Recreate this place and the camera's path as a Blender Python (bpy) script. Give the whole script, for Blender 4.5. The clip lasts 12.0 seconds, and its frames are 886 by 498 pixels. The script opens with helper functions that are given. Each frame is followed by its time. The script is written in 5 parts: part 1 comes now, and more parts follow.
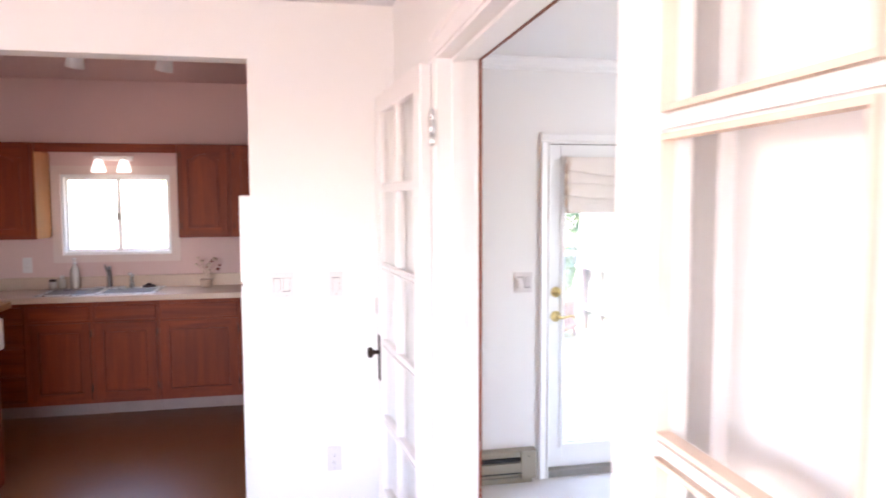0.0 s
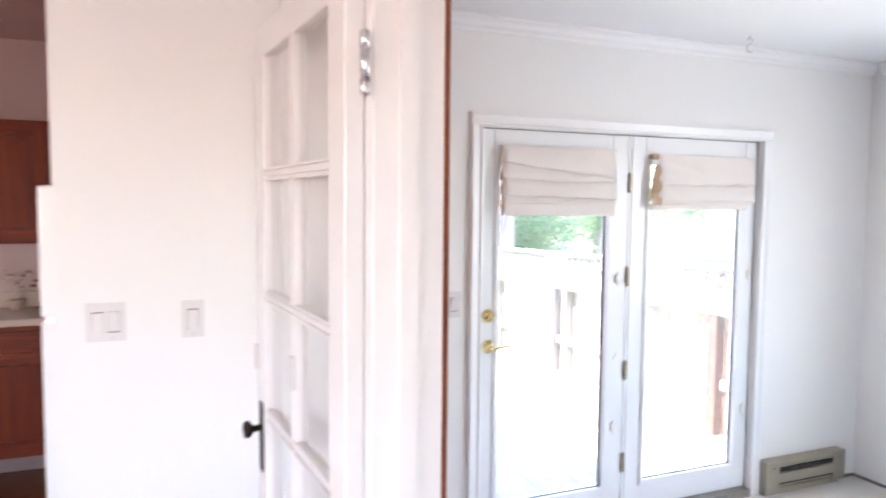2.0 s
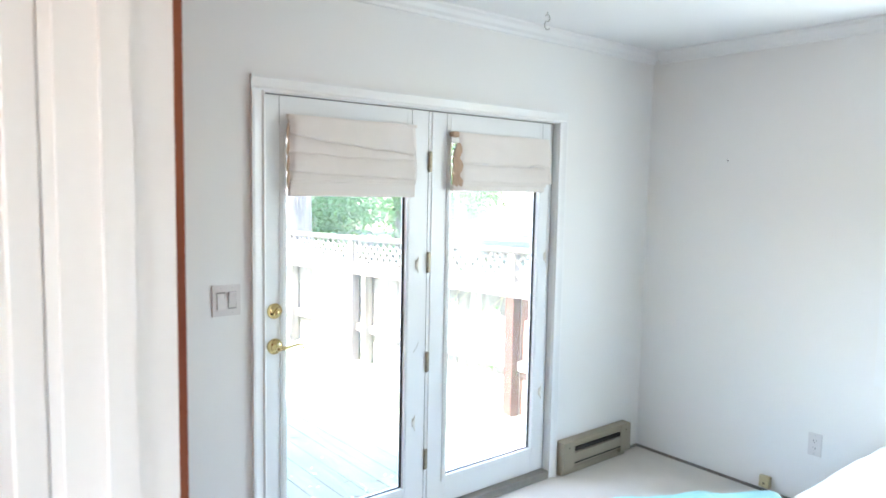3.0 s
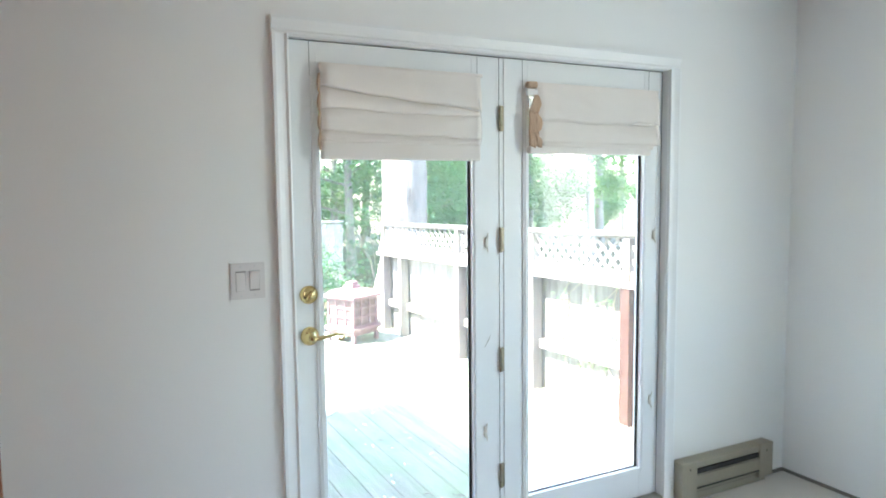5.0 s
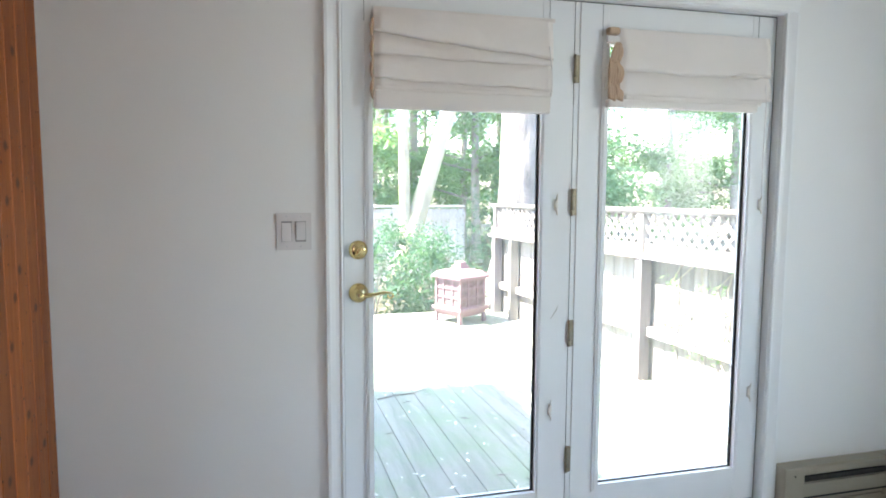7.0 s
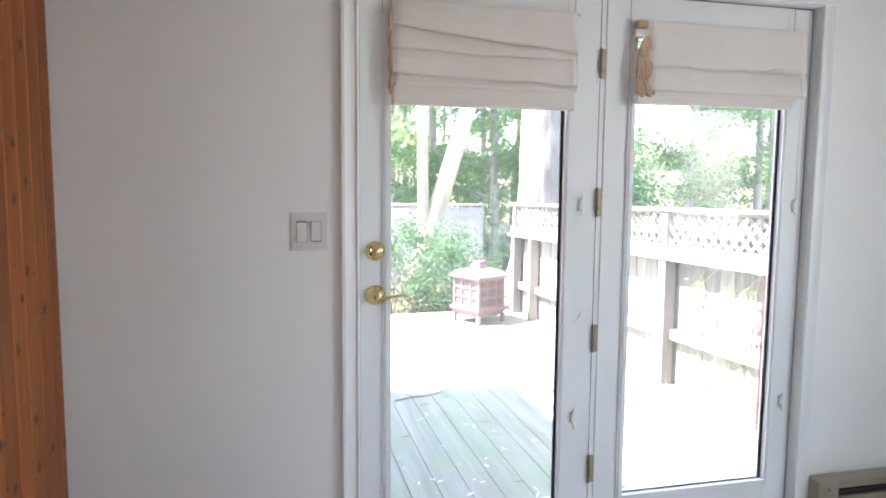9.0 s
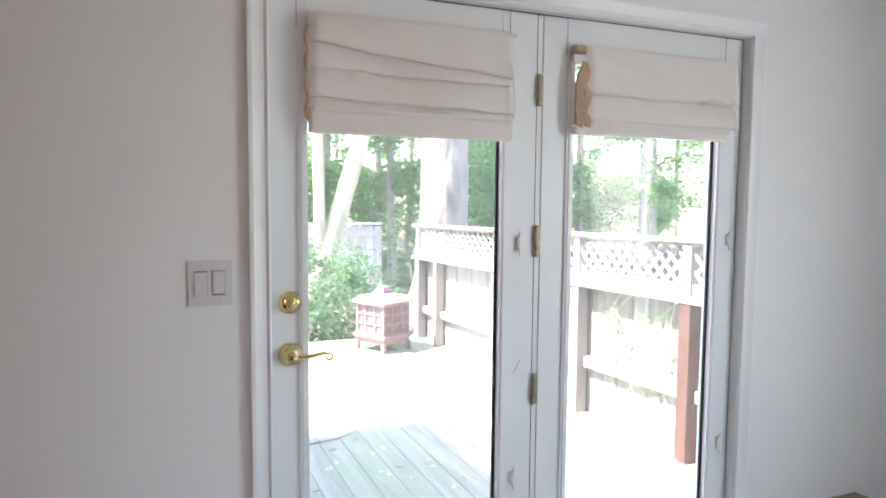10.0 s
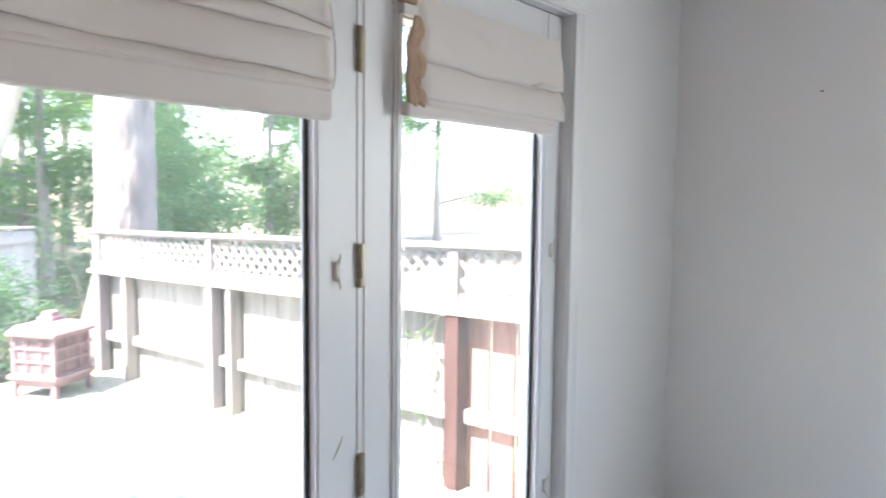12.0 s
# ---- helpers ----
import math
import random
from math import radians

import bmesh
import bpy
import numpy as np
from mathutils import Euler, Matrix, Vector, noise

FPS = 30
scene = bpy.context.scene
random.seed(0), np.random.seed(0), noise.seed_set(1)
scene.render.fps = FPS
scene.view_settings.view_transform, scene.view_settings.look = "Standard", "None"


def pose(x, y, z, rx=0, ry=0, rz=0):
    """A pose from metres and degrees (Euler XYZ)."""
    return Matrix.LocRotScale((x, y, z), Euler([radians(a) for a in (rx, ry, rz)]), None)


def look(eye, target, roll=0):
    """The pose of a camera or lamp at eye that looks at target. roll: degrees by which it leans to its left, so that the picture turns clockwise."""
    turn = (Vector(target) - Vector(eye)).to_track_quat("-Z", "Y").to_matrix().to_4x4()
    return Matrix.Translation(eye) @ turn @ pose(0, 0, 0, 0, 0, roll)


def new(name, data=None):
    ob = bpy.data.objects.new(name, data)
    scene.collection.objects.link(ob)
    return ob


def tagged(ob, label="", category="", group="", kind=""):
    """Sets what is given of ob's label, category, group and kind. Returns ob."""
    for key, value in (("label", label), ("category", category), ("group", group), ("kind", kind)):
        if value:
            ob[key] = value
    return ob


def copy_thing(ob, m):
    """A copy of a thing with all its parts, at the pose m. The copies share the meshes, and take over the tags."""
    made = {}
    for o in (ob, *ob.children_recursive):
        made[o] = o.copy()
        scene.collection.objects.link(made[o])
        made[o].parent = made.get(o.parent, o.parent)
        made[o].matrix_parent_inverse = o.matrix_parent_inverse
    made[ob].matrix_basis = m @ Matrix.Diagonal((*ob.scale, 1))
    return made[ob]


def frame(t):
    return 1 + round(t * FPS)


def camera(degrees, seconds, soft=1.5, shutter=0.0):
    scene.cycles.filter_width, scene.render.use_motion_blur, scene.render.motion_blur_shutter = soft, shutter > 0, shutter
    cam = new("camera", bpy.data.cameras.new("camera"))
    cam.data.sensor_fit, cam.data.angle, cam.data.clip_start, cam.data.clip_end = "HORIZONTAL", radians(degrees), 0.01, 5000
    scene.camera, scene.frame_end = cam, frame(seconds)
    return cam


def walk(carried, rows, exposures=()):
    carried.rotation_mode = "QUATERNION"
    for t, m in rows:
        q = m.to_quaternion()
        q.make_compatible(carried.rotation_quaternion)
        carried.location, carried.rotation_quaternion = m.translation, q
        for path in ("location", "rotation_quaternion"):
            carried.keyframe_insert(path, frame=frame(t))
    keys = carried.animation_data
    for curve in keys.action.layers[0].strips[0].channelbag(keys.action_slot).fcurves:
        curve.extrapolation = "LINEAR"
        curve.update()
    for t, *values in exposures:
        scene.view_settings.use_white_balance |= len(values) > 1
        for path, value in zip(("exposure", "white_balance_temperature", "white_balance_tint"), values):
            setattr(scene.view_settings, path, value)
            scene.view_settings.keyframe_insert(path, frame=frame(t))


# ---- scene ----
cam = camera(65.8, 12.0, soft=1.8, shutter=0.5)
PATH = [
    (0, (-1.559, -3.949, 1.723), (-1.154, -1.996, 1.578), -0.2),
    (0.5, (-1.566, -3.698, 1.71), (-1.288, -1.723, 1.558), 0.9),
    (1, (-1.585, -3.447, 1.718), (-1.145, -1.5, 1.602), 0.3),
    (1.5, (-1.554, -3.2, 1.684), (-0.993, -1.289, 1.507), 0.9),
    (2, (-1.484, -2.954, 1.705), (-0.726, -1.108, 1.565), 0.5),
    (2.5, (-1.391, -2.782, 1.701), (-0.276, -1.13, 1.539), 1.7),
    (2.7, (-1.345, -2.723, 1.698), (-0.093, -1.173, 1.519), 1.1),
    (4.3, (-0.941, -2.519, 1.568), (0.192, -0.886, 1.348), -0.4),
    (4.5, (-0.888, -2.482, 1.558), (0.176, -0.806, 1.313), -0.7),
    (5, (-0.707, -2.4, 1.529), (0.195, -0.624, 1.353), -0.6),
    (5.5, (-0.58, -2.35, 1.484), (0.315, -0.568, 1.334), -0.1),
    (6, (-0.459, -2.358, 1.454), (0.3, -0.514, 1.304), -0.5),
    (6.5, (-0.397, -2.364, 1.416), (0.194, -0.46, 1.254), 0.7),
    (7, (-0.379, -2.364, 1.391), (0.15, -0.445, 1.195), 0.3),
    (7.2, (-0.373, -2.365, 1.385), (0.143, -0.44, 1.211), 0.3),
    (8.8, (-0.356, -2.318, 1.392), (0.135, -0.387, 1.209), 0.5),
    (9, (-0.363, -2.282, 1.394), (0.115, -0.35, 1.192), 0.5),
    (9.5, (-0.39, -2.138, 1.429), (0.242, -0.25, 1.237), 0.7),
    (10, (-0.39, -1.971, 1.466), (0.387, -0.135, 1.308), 0.5),
    (10.5, (-0.369, -1.784, 1.476), (0.483, 0.016, 1.285), 0.5),
    (11, (-0.359, -1.563, 1.478), (0.579, 0.196, 1.314), 0.6),
    (11.5, (-0.35, -1.353, 1.482), (0.927, 0.178, 1.325), 1.2),
    (12, (-0.298, -1.177, 1.483), (1.217, 0.119, 1.323), 0.6),
]
EXPOSURES = [
    (0.0, 4.6, 6520, 21), (0.5, 4.62, 6480, 20), (1.0, 4.46, 6440, 19), (1.5, 4.32, 6430, 18), (2.0, 4.27, 6420, 18.5), (2.7, 4.18, 6240, 8.5), (4.3, 3.92, 6220, 4.5),
    (5.5, 3.74, 6220, 3.5), (6.5, 3.59, 6300, 6.5), (7.5, 3.56, 6380, 11), (9.0, 3.53, 6570, 15.5), (10.5, 3.44, 6560, 15), (12.0, 3.38, 6480, 14.5),
]
walk(cam, [(t, look(eye, target, roll)) for t, eye, target, roll in PATH], EXPOSURES)

# ---- world, sun and large lights ----
SUN_ELEVATION, SUN_AZIMUTH = 57, 276   # over the kitchen wing, which shades the near deck
world = bpy.data.worlds.new("world")
scene.world = world
world.use_nodes = True
wn = world.node_tree.nodes
sky = wn.new("ShaderNodeTexSky")
sky.sky_type, sky.sun_disc = "NISHITA", False
sky.sun_elevation, sky.sun_rotation = radians(SUN_ELEVATION), radians(SUN_AZIMUTH)
world.node_tree.links.new(sky.outputs[0], wn["Background"].inputs[0])
wn["Background"].inputs[1].default_value = 0.15


def lamp(name, kind, matrix, energy, color, **settings):
    data = bpy.data.lights.new(name, kind)
    data.energy, data.color = energy, color
    ob = new(name, data)
    ob.matrix_world = matrix
    return ob, data


az, el = radians(SUN_AZIMUTH), radians(SUN_ELEVATION)
sun_dir = Vector((math.sin(az) * math.cos(el), math.cos(az) * math.cos(el), math.sin(el)))
sun, sun_data = lamp("sun", "SUN", look(sun_dir * 30, (0, 0, 0)), 3.9, (1.0, 0.95, 0.88))
sun_data.angle = radians(0.6)


def opening_light(name, eye, target, size_x, size_y, energy, color=(0.95, 0.98, 1.0)):
    """An area lamp in a wall opening, in place of the sky's light."""
    ob, data = lamp(name, "AREA", look(eye, target), energy, color)
    data.shape, data.size, data.size_y = "RECTANGLE", size_x, size_y
    return ob


# Two added fill lamps in unseen dining room openings, tilted upwards.
opening_light("added_dining_fill", (-2.6, -6.35, 1.55), (-2.6, -5, 2.15), 2.6, 1.5, 1.85, (1.0, 0.78, 0.79))
opening_light("added_dining_side_fill", (-4.58, -3.3, 1.6), (-3, -3.3, 2.2), 1.7, 1.3, 1.35, (1.0, 0.78, 0.79))
opening_light("sky_in_bedroom_window", (2.60, -1.87, 1.43), (1, -1.87, 1.4), 0.75, 1.2, 2.5, (0.89, 0.96, 0.955))

# ---- materials ----


def material(name, color, rough=0.6, metal=0.0, vary=0.06, scale=6.0, bump=0.0, bump_scale=60.0, per_object=0.0, stretch=(1, 1, 1)):
    """A surface with broad mottling, fine relief and, if asked, a shade of its own for each piece."""
    m = bpy.data.materials.new(name)
    m.use_nodes = True
    n, l = m.node_tree.nodes, m.node_tree.links
    b = n["Principled BSDF"]
    b.inputs["Metallic"].default_value = metal
    co = n.new("ShaderNodeTexCoord")
    mp = n.new("ShaderNodeMapping")
    mp.inputs["Scale"].default_value = stretch
    l.new(co.outputs["Object"], mp.inputs[0])
    big = n.new("ShaderNodeTexNoise")
    big.inputs["Scale"].default_value, big.inputs["Detail"].default_value = scale, 5
    l.new(mp.outputs[0], big.inputs["Vector"])
    fine = n.new("ShaderNodeTexNoise")
    fine.inputs["Scale"].default_value, fine.inputs["Detail"].default_value = bump_scale, 3
    l.new(mp.outputs[0], fine.inputs["Vector"])
    ramp = n.new("ShaderNodeMapRange")
    ramp.inputs[3].default_value, ramp.inputs[4].default_value = 1 - vary * 2, 1 + vary * 2
    l.new(big.outputs["Fac"], ramp.inputs[0])
    hsv = n.new("ShaderNodeHueSaturation")
    hsv.inputs["Color"].default_value = (*color, 1)
    value = ramp.outputs[0]
    f2 = n.new("ShaderNodeMapRange")
    f2.inputs[3].default_value, f2.inputs[4].default_value = 1 - vary, 1 + vary
    l.new(fine.outputs["Fac"], f2.inputs[0])
    mul = n.new("ShaderNodeMath")
    mul.operation = "MULTIPLY"
    l.new(value, mul.inputs[0]), l.new(f2.outputs[0], mul.inputs[1])
    value = mul.outputs[0]
    if per_object:
        oi = n.new("ShaderNodeObjectInfo")
        r = n.new("ShaderNodeMapRange")
        r.inputs[3].default_value, r.inputs[4].default_value = 1 - per_object, 1 + per_object
        l.new(oi.outputs["Random"], r.inputs[0])
        m2 = n.new("ShaderNodeMath")
        m2.operation = "MULTIPLY"
        l.new(value, m2.inputs[0]), l.new(r.outputs[0], m2.inputs[1])
        value = m2.outputs[0]
    l.new(value, hsv.inputs["Value"])
    l.new(hsv.outputs[0], b.inputs["Base Color"])
    rr = n.new("ShaderNodeMapRange")
    rr.inputs[3].default_value, rr.inputs[4].default_value = max(0.02, rough - 0.08), min(1, rough + 0.08)
    l.new(big.outputs["Fac"], rr.inputs[0])
    l.new(rr.outputs[0], b.inputs["Roughness"])
    if bump:
        bp = n.new("ShaderNodeBump")
        bp.inputs["Strength"].default_value, bp.inputs["Distance"].default_value = bump, 0.004
        l.new(fine.outputs["Fac"], bp.inputs["Height"])
        l.new(bp.outputs[0], b.inputs["Normal"])
    return m


def wood(name, light, dark, rough=0.45, axis="z", ring=9.0, knots=0.0, per_object=0.12):
    """Wood with grain along an axis, and knots if asked."""
    m = bpy.data.materials.new(name)
    m.use_nodes = True
    n, l = m.node_tree.nodes, m.node_tree.links
    b = n["Principled BSDF"]
    co = n.new("ShaderNodeTexCoord")
    oi = n.new("ShaderNodeObjectInfo")
    shift = n.new("ShaderNodeVectorMath")
    shift.operation = "MULTIPLY_ADD"
    l.new(oi.outputs["Random"], shift.inputs[0])
    shift.inputs[1].default_value = (13, 7, 29)
    l.new(co.outputs["Object"], shift.inputs[2])
    mp = n.new("ShaderNodeMapping")
    mp.inputs["Scale"].default_value = {"x": (0.07, 1, 1), "y": (1, 0.07, 1), "z": (1, 1, 0.07)}[axis]
    l.new(shift.outputs[0], mp.inputs[0])
    grain = n.new("ShaderNodeTexNoise")
    grain.inputs["Scale"].default_value, grain.inputs["Detail"].default_value, grain.inputs["Distortion"].default_value = ring * 3, 8, 0.6
    l.new(mp.outputs[0], grain.inputs["Vector"])
    fine = n.new("ShaderNodeTexNoise")
    fine.inputs["Scale"].default_value, fine.inputs["Detail"].default_value = ring * 22, 4
    l.new(mp.outputs[0], fine.inputs["Vector"])
    ramp = n.new("ShaderNodeValToRGB")
    ramp.color_ramp.elements[0].position, ramp.color_ramp.elements[1].position = 0.3, 0.7
    ramp.color_ramp.elements[0].color, ramp.color_ramp.elements[1].color = (*dark, 1), (*light, 1)
    l.new(grain.outputs["Fac"], ramp.inputs[0])
    mix = n.new("ShaderNodeMix")
    mix.data_type, mix.blend_type = "RGBA", "MULTIPLY"
    mix.inputs[0].default_value = 0.35
    l.new(ramp.outputs[0], mix.inputs[6]), l.new(fine.outputs["Fac"], mix.inputs[7])
    out = mix.outputs[2]
    if knots:
        # larger knots and many pin knots, spread over the face of the board
        xyz, flat = n.new("ShaderNodeSeparateXYZ"), n.new("ShaderNodeCombineXYZ")
        l.new(shift.outputs[0], xyz.inputs[0])
        l.new(xyz.outputs["Y"], flat.inputs[0]), l.new(xyz.outputs["Z"], flat.inputs[1])
        for scale, near, far, share in ((knots, 0.05, 0.13, 0.45), (knots * 2.3, 0.035, 0.085, 0.55)):
            v = n.new("ShaderNodeTexVoronoi")
            v.voronoi_dimensions = "2D"
            v.inputs["Scale"].default_value = scale
            l.new(flat.outputs[0], v.inputs["Vector"])
            kr, pick, both = n.new("ShaderNodeMapRange"), n.new("ShaderNodeMath"), n.new("ShaderNodeMath")
            kr.inputs[1].default_value, kr.inputs[2].default_value, kr.inputs[3].default_value, kr.inputs[4].default_value = near, far, 0.92, 0.0
            l.new(v.outputs["Distance"], kr.inputs[0])
            pick.operation, both.operation = "LESS_THAN", "MULTIPLY"
            pick.inputs[1].default_value = share
            cs = n.new("ShaderNodeSeparateColor")
            l.new(v.outputs["Color"], cs.inputs[0]), l.new(cs.outputs[0], pick.inputs[0])
            l.new(kr.outputs[0], both.inputs[0]), l.new(pick.outputs[0], both.inputs[1])
            kx = n.new("ShaderNodeMix")
            kx.data_type = "RGBA"
            l.new(both.outputs[0], kx.inputs[0]), l.new(out, kx.inputs[6])
            kx.inputs[7].default_value = (dark[0] * 0.18, dark[1] * 0.16, dark[2] * 0.2, 1)
            out = kx.outputs[2]
    hsv = n.new("ShaderNodeHueSaturation")
    r = n.new("ShaderNodeMapRange")
    r.inputs[3].default_value, r.inputs[4].default_value = 1 - per_object, 1 + per_object
    l.new(oi.outputs["Random"], r.inputs[0]), l.new(r.outputs[0], hsv.inputs["Value"])
    l.new(out, hsv.inputs["Color"]), l.new(hsv.outputs[0], b.inputs["Base Color"])
    b.inputs["Roughness"].default_value = rough
    b.inputs["Specular IOR Level"].default_value = 0.25
    bp = n.new("ShaderNodeBump")
    bp.inputs["Strength"].default_value, bp.inputs["Distance"].default_value = 0.25, 0.002
    l.new(fine.outputs["Fac"], bp.inputs["Height"]), l.new(bp.outputs[0], b.inputs["Normal"])
    return m


def glass_material(name, tint=(1, 1, 1), glare=0.043):
    """Thin clear pane: mostly see-through with a little gloss."""
    m = bpy.data.materials.new(name)
    m.use_nodes = True
    n, l = m.node_tree.nodes, m.node_tree.links
    n.remove(n["Principled BSDF"])
    tr, gl, mx, fr = n.new("ShaderNodeBsdfTransparent"), n.new("ShaderNodeBsdfGlossy"), n.new("ShaderNodeMixShader"), n.new("ShaderNodeLayerWeight")
    tr.inputs[0].default_value = (*tint, 1)
    gl.inputs["Roughness"].default_value = 0.02
    fr.inputs[0].default_value = 0.5
    pw, ad = n.new("ShaderNodeMath"), n.new("ShaderNodeMath")
    pw.operation, ad.operation = "POWER", "MULTIPLY_ADD"
    pw.inputs[1].default_value = 5
    ad.inputs[1].default_value, ad.inputs[2].default_value = 0.5, 0.02
    l.new(fr.outputs["Facing"], pw.inputs[0]), l.new(pw.outputs[0], ad.inputs[0])
    l.new(ad.outputs[0], mx.inputs[0]), l.new(tr.outputs[0], mx.inputs[1]), l.new(gl.outputs[0], mx.inputs[2])
    # translucent haze mixed into the pane, standing in for glare over the outdoors
    co, ns, rg = n.new("ShaderNodeTexCoord"), n.new("ShaderNodeTexNoise"), n.new("ShaderNodeMapRange")
    ns.inputs["Scale"].default_value, ns.inputs["Detail"].default_value = 3.5, 6
    rg.inputs[1].default_value, rg.inputs[2].default_value, rg.inputs[3].default_value, rg.inputs[4].default_value = 0.3, 0.7, glare * 0.7, glare * 1.3
    l.new(co.outputs["Object"], ns.inputs["Vector"]), l.new(ns.outputs["Fac"], rg.inputs[0])
    tl, veil = n.new("ShaderNodeBsdfTranslucent"), n.new("ShaderNodeMixShader")
    tl.inputs[0].default_value = (0.86, 0.89, 0.82, 1)
    l.new(rg.outputs[0], veil.inputs[0]), l.new(mx.outputs[0], veil.inputs[1]), l.new(tl.outputs[0], veil.inputs[2])
    l.new(veil.outputs[0], n["Material Output"].inputs[0])
    return m


def glow_material(name, color, strength):
    m = bpy.data.materials.new(name)
    m.use_nodes = True
    b = m.node_tree.nodes["Principled BSDF"]
    b.inputs["Base Color"].default_value = (*color, 1)
    b.inputs["Emission Color"].default_value = (*color, 1)
    b.inputs["Emission Strength"].default_value = strength
    return m


WALL = material("wall_paint", (0.80, 0.79, 0.77), 0.75, vary=0.012, scale=1.7, bump=0.12, bump_scale=220)
CEIL = material("ceiling_paint", (0.80, 0.80, 0.80), 0.85, vary=0.012, scale=2, bump=0.15, bump_scale=160)
TRIM = material("trim_paint", (0.80, 0.80, 0.79), 0.38, vary=0.015, scale=4, bump=0.05, bump_scale=90)
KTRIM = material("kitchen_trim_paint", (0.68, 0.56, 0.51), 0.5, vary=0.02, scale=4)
DOOR = material("door_paint", (0.79, 0.80, 0.80), 0.35, vary=0.015, scale=5, bump=0.04, bump_scale=90)
PUTTY = material("tan_glazing_putty", (0.66, 0.53, 0.43), 0.6, vary=0.06, scale=14)
CREAM = material("cream_gloss_paint", (0.79, 0.765, 0.75), 0.4, vary=0.02, scale=5)
PLATE = material("white_plastic", (0.67, 0.64, 0.625), 0.35, vary=0.01, scale=10)
WORN_PLASTIC = material("worn_beige_plastic", (0.66, 0.62, 0.55), 0.45, vary=0.12, scale=40)
BONE = material("aged_plastic", (0.50, 0.45, 0.28), 0.4, vary=0.03, scale=20)
BRASS = material("polished_brass", (0.70, 0.55, 0.26), 0.11, 1.0, vary=0.04, scale=30)
DULL_BRASS = material("tarnished_hinge_brass", (0.30, 0.26, 0.19), 0.42, 0.8, vary=0.12, scale=60)
DARK_BRONZE = material("dark_bronze", (0.035, 0.022, 0.016), 0.4, 0.7, vary=0.2, scale=40)
SINK = material("shaded_bowl_steel", (0.22, 0.21, 0.20), 0.5, 0.6, vary=0.08, scale=20)
TAP = material("dark_tap_metal", (0.16, 0.145, 0.14), 0.3, 0.9, vary=0.1, scale=30)
STEEL = material("brushed_steel", (0.55, 0.55, 0.55), 0.28, 1.0, vary=0.05, scale=40)
HOOK = material("hook_wire", (0.45, 0.45, 0.42), 0.35, 0.6)
HEATER = material("beige_heater_enamel", (0.30, 0.27, 0.21), 0.45, 0.1, vary=0.04, scale=12)
BLACK = material("dark_recess", (0.015, 0.014, 0.013), 0.7)
CARPET = material("pale_carpet", (0.64, 0.61, 0.57), 0.95, vary=0.05, scale=5, bump=0.6, bump_scale=500)
SILL = material("weathered_aluminium", (0.26, 0.25, 0.23), 0.5, 0.4, vary=0.1, scale=20)
GREY_GAP = material("grey_gap", (0.22, 0.21, 0.20), 0.6)
STRIP = material("dark_grey_floor_edge", (0.17, 0.155, 0.14), 0.7, vary=0.1, scale=15)
SEAL = material("black_weatherstrip", (0.02, 0.02, 0.02), 0.6)
BLIND = material("cream_canvas", (0.77, 0.715, 0.67), 0.9, vary=0.02, scale=9, bump=0.3, bump_scale=700)
BLIND_BACK = material("tan_lining", (0.52, 0.37, 0.26), 0.9, vary=0.08, scale=20, bump=0.3, bump_scale=500)
TURQUOISE = material("turquoise_plastic_film", (0.40, 0.70, 0.70), 0.3, vary=0.06, scale=5, bump=0.3, bump_scale=25)
SHEET = material("white_bed_sheet", (0.80, 0.81, 0.83), 0.85, vary=0.015, scale=6, bump=0.3, bump_scale=400)
GLASS = glass_material("clear_glass")
INDOOR_GLASS = glass_material("indoor_glass", glare=0.006)
PINE = wood("knotty_pine", (0.36, 0.102, 0.019), (0.215, 0.051, 0.009), 0.5, "z", 9, 7.0, 0.24)
RAW_EDGE = wood("reddish_raw_wood", (0.30, 0.09, 0.04), (0.2, 0.05, 0.025), 0.6, "z", 9)
CABINET = wood("cherry_stained_oak", (0.265, 0.042, 0.0075), (0.18, 0.026, 0.0048), 0.5, "z", 8, 0, 0.10)
CABINET_X = wood("cherry_stained_oak_rail", (0.28, 0.045, 0.008), (0.16, 0.022, 0.004), 0.5, "x", 8, 0, 0.10)
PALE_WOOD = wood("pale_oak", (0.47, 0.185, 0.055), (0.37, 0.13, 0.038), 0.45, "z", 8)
LAMINATE = material("beige_laminate", (0.55, 0.40, 0.30), 0.35, vary=0.03, scale=30)
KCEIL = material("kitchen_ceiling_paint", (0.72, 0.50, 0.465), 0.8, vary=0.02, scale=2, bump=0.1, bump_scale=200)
TOE = material("grey_brown_toe_kick", (0.27, 0.185, 0.16), 0.6, vary=0.08, scale=9)
KFLOOR = material("brown_vinyl_floor", (0.17, 0.069, 0.024), 0.33, vary=0.10, scale=5, bump=0.05, bump_scale=40)
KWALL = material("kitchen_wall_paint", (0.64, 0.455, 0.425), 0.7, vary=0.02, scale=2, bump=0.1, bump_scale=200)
FRIDGE = material("white_fridge_enamel", (0.80, 0.79, 0.77), 0.3, vary=0.01)
DFLOOR = material("dining_floor_boards", (0.35, 0.20, 0.10), 0.4, vary=0.1, scale=6)
DECK = wood("weathered_deck_board", (0.415, 0.40, 0.345), (0.275, 0.285, 0.232), 0.85, "y", 6, 0, 0.06)


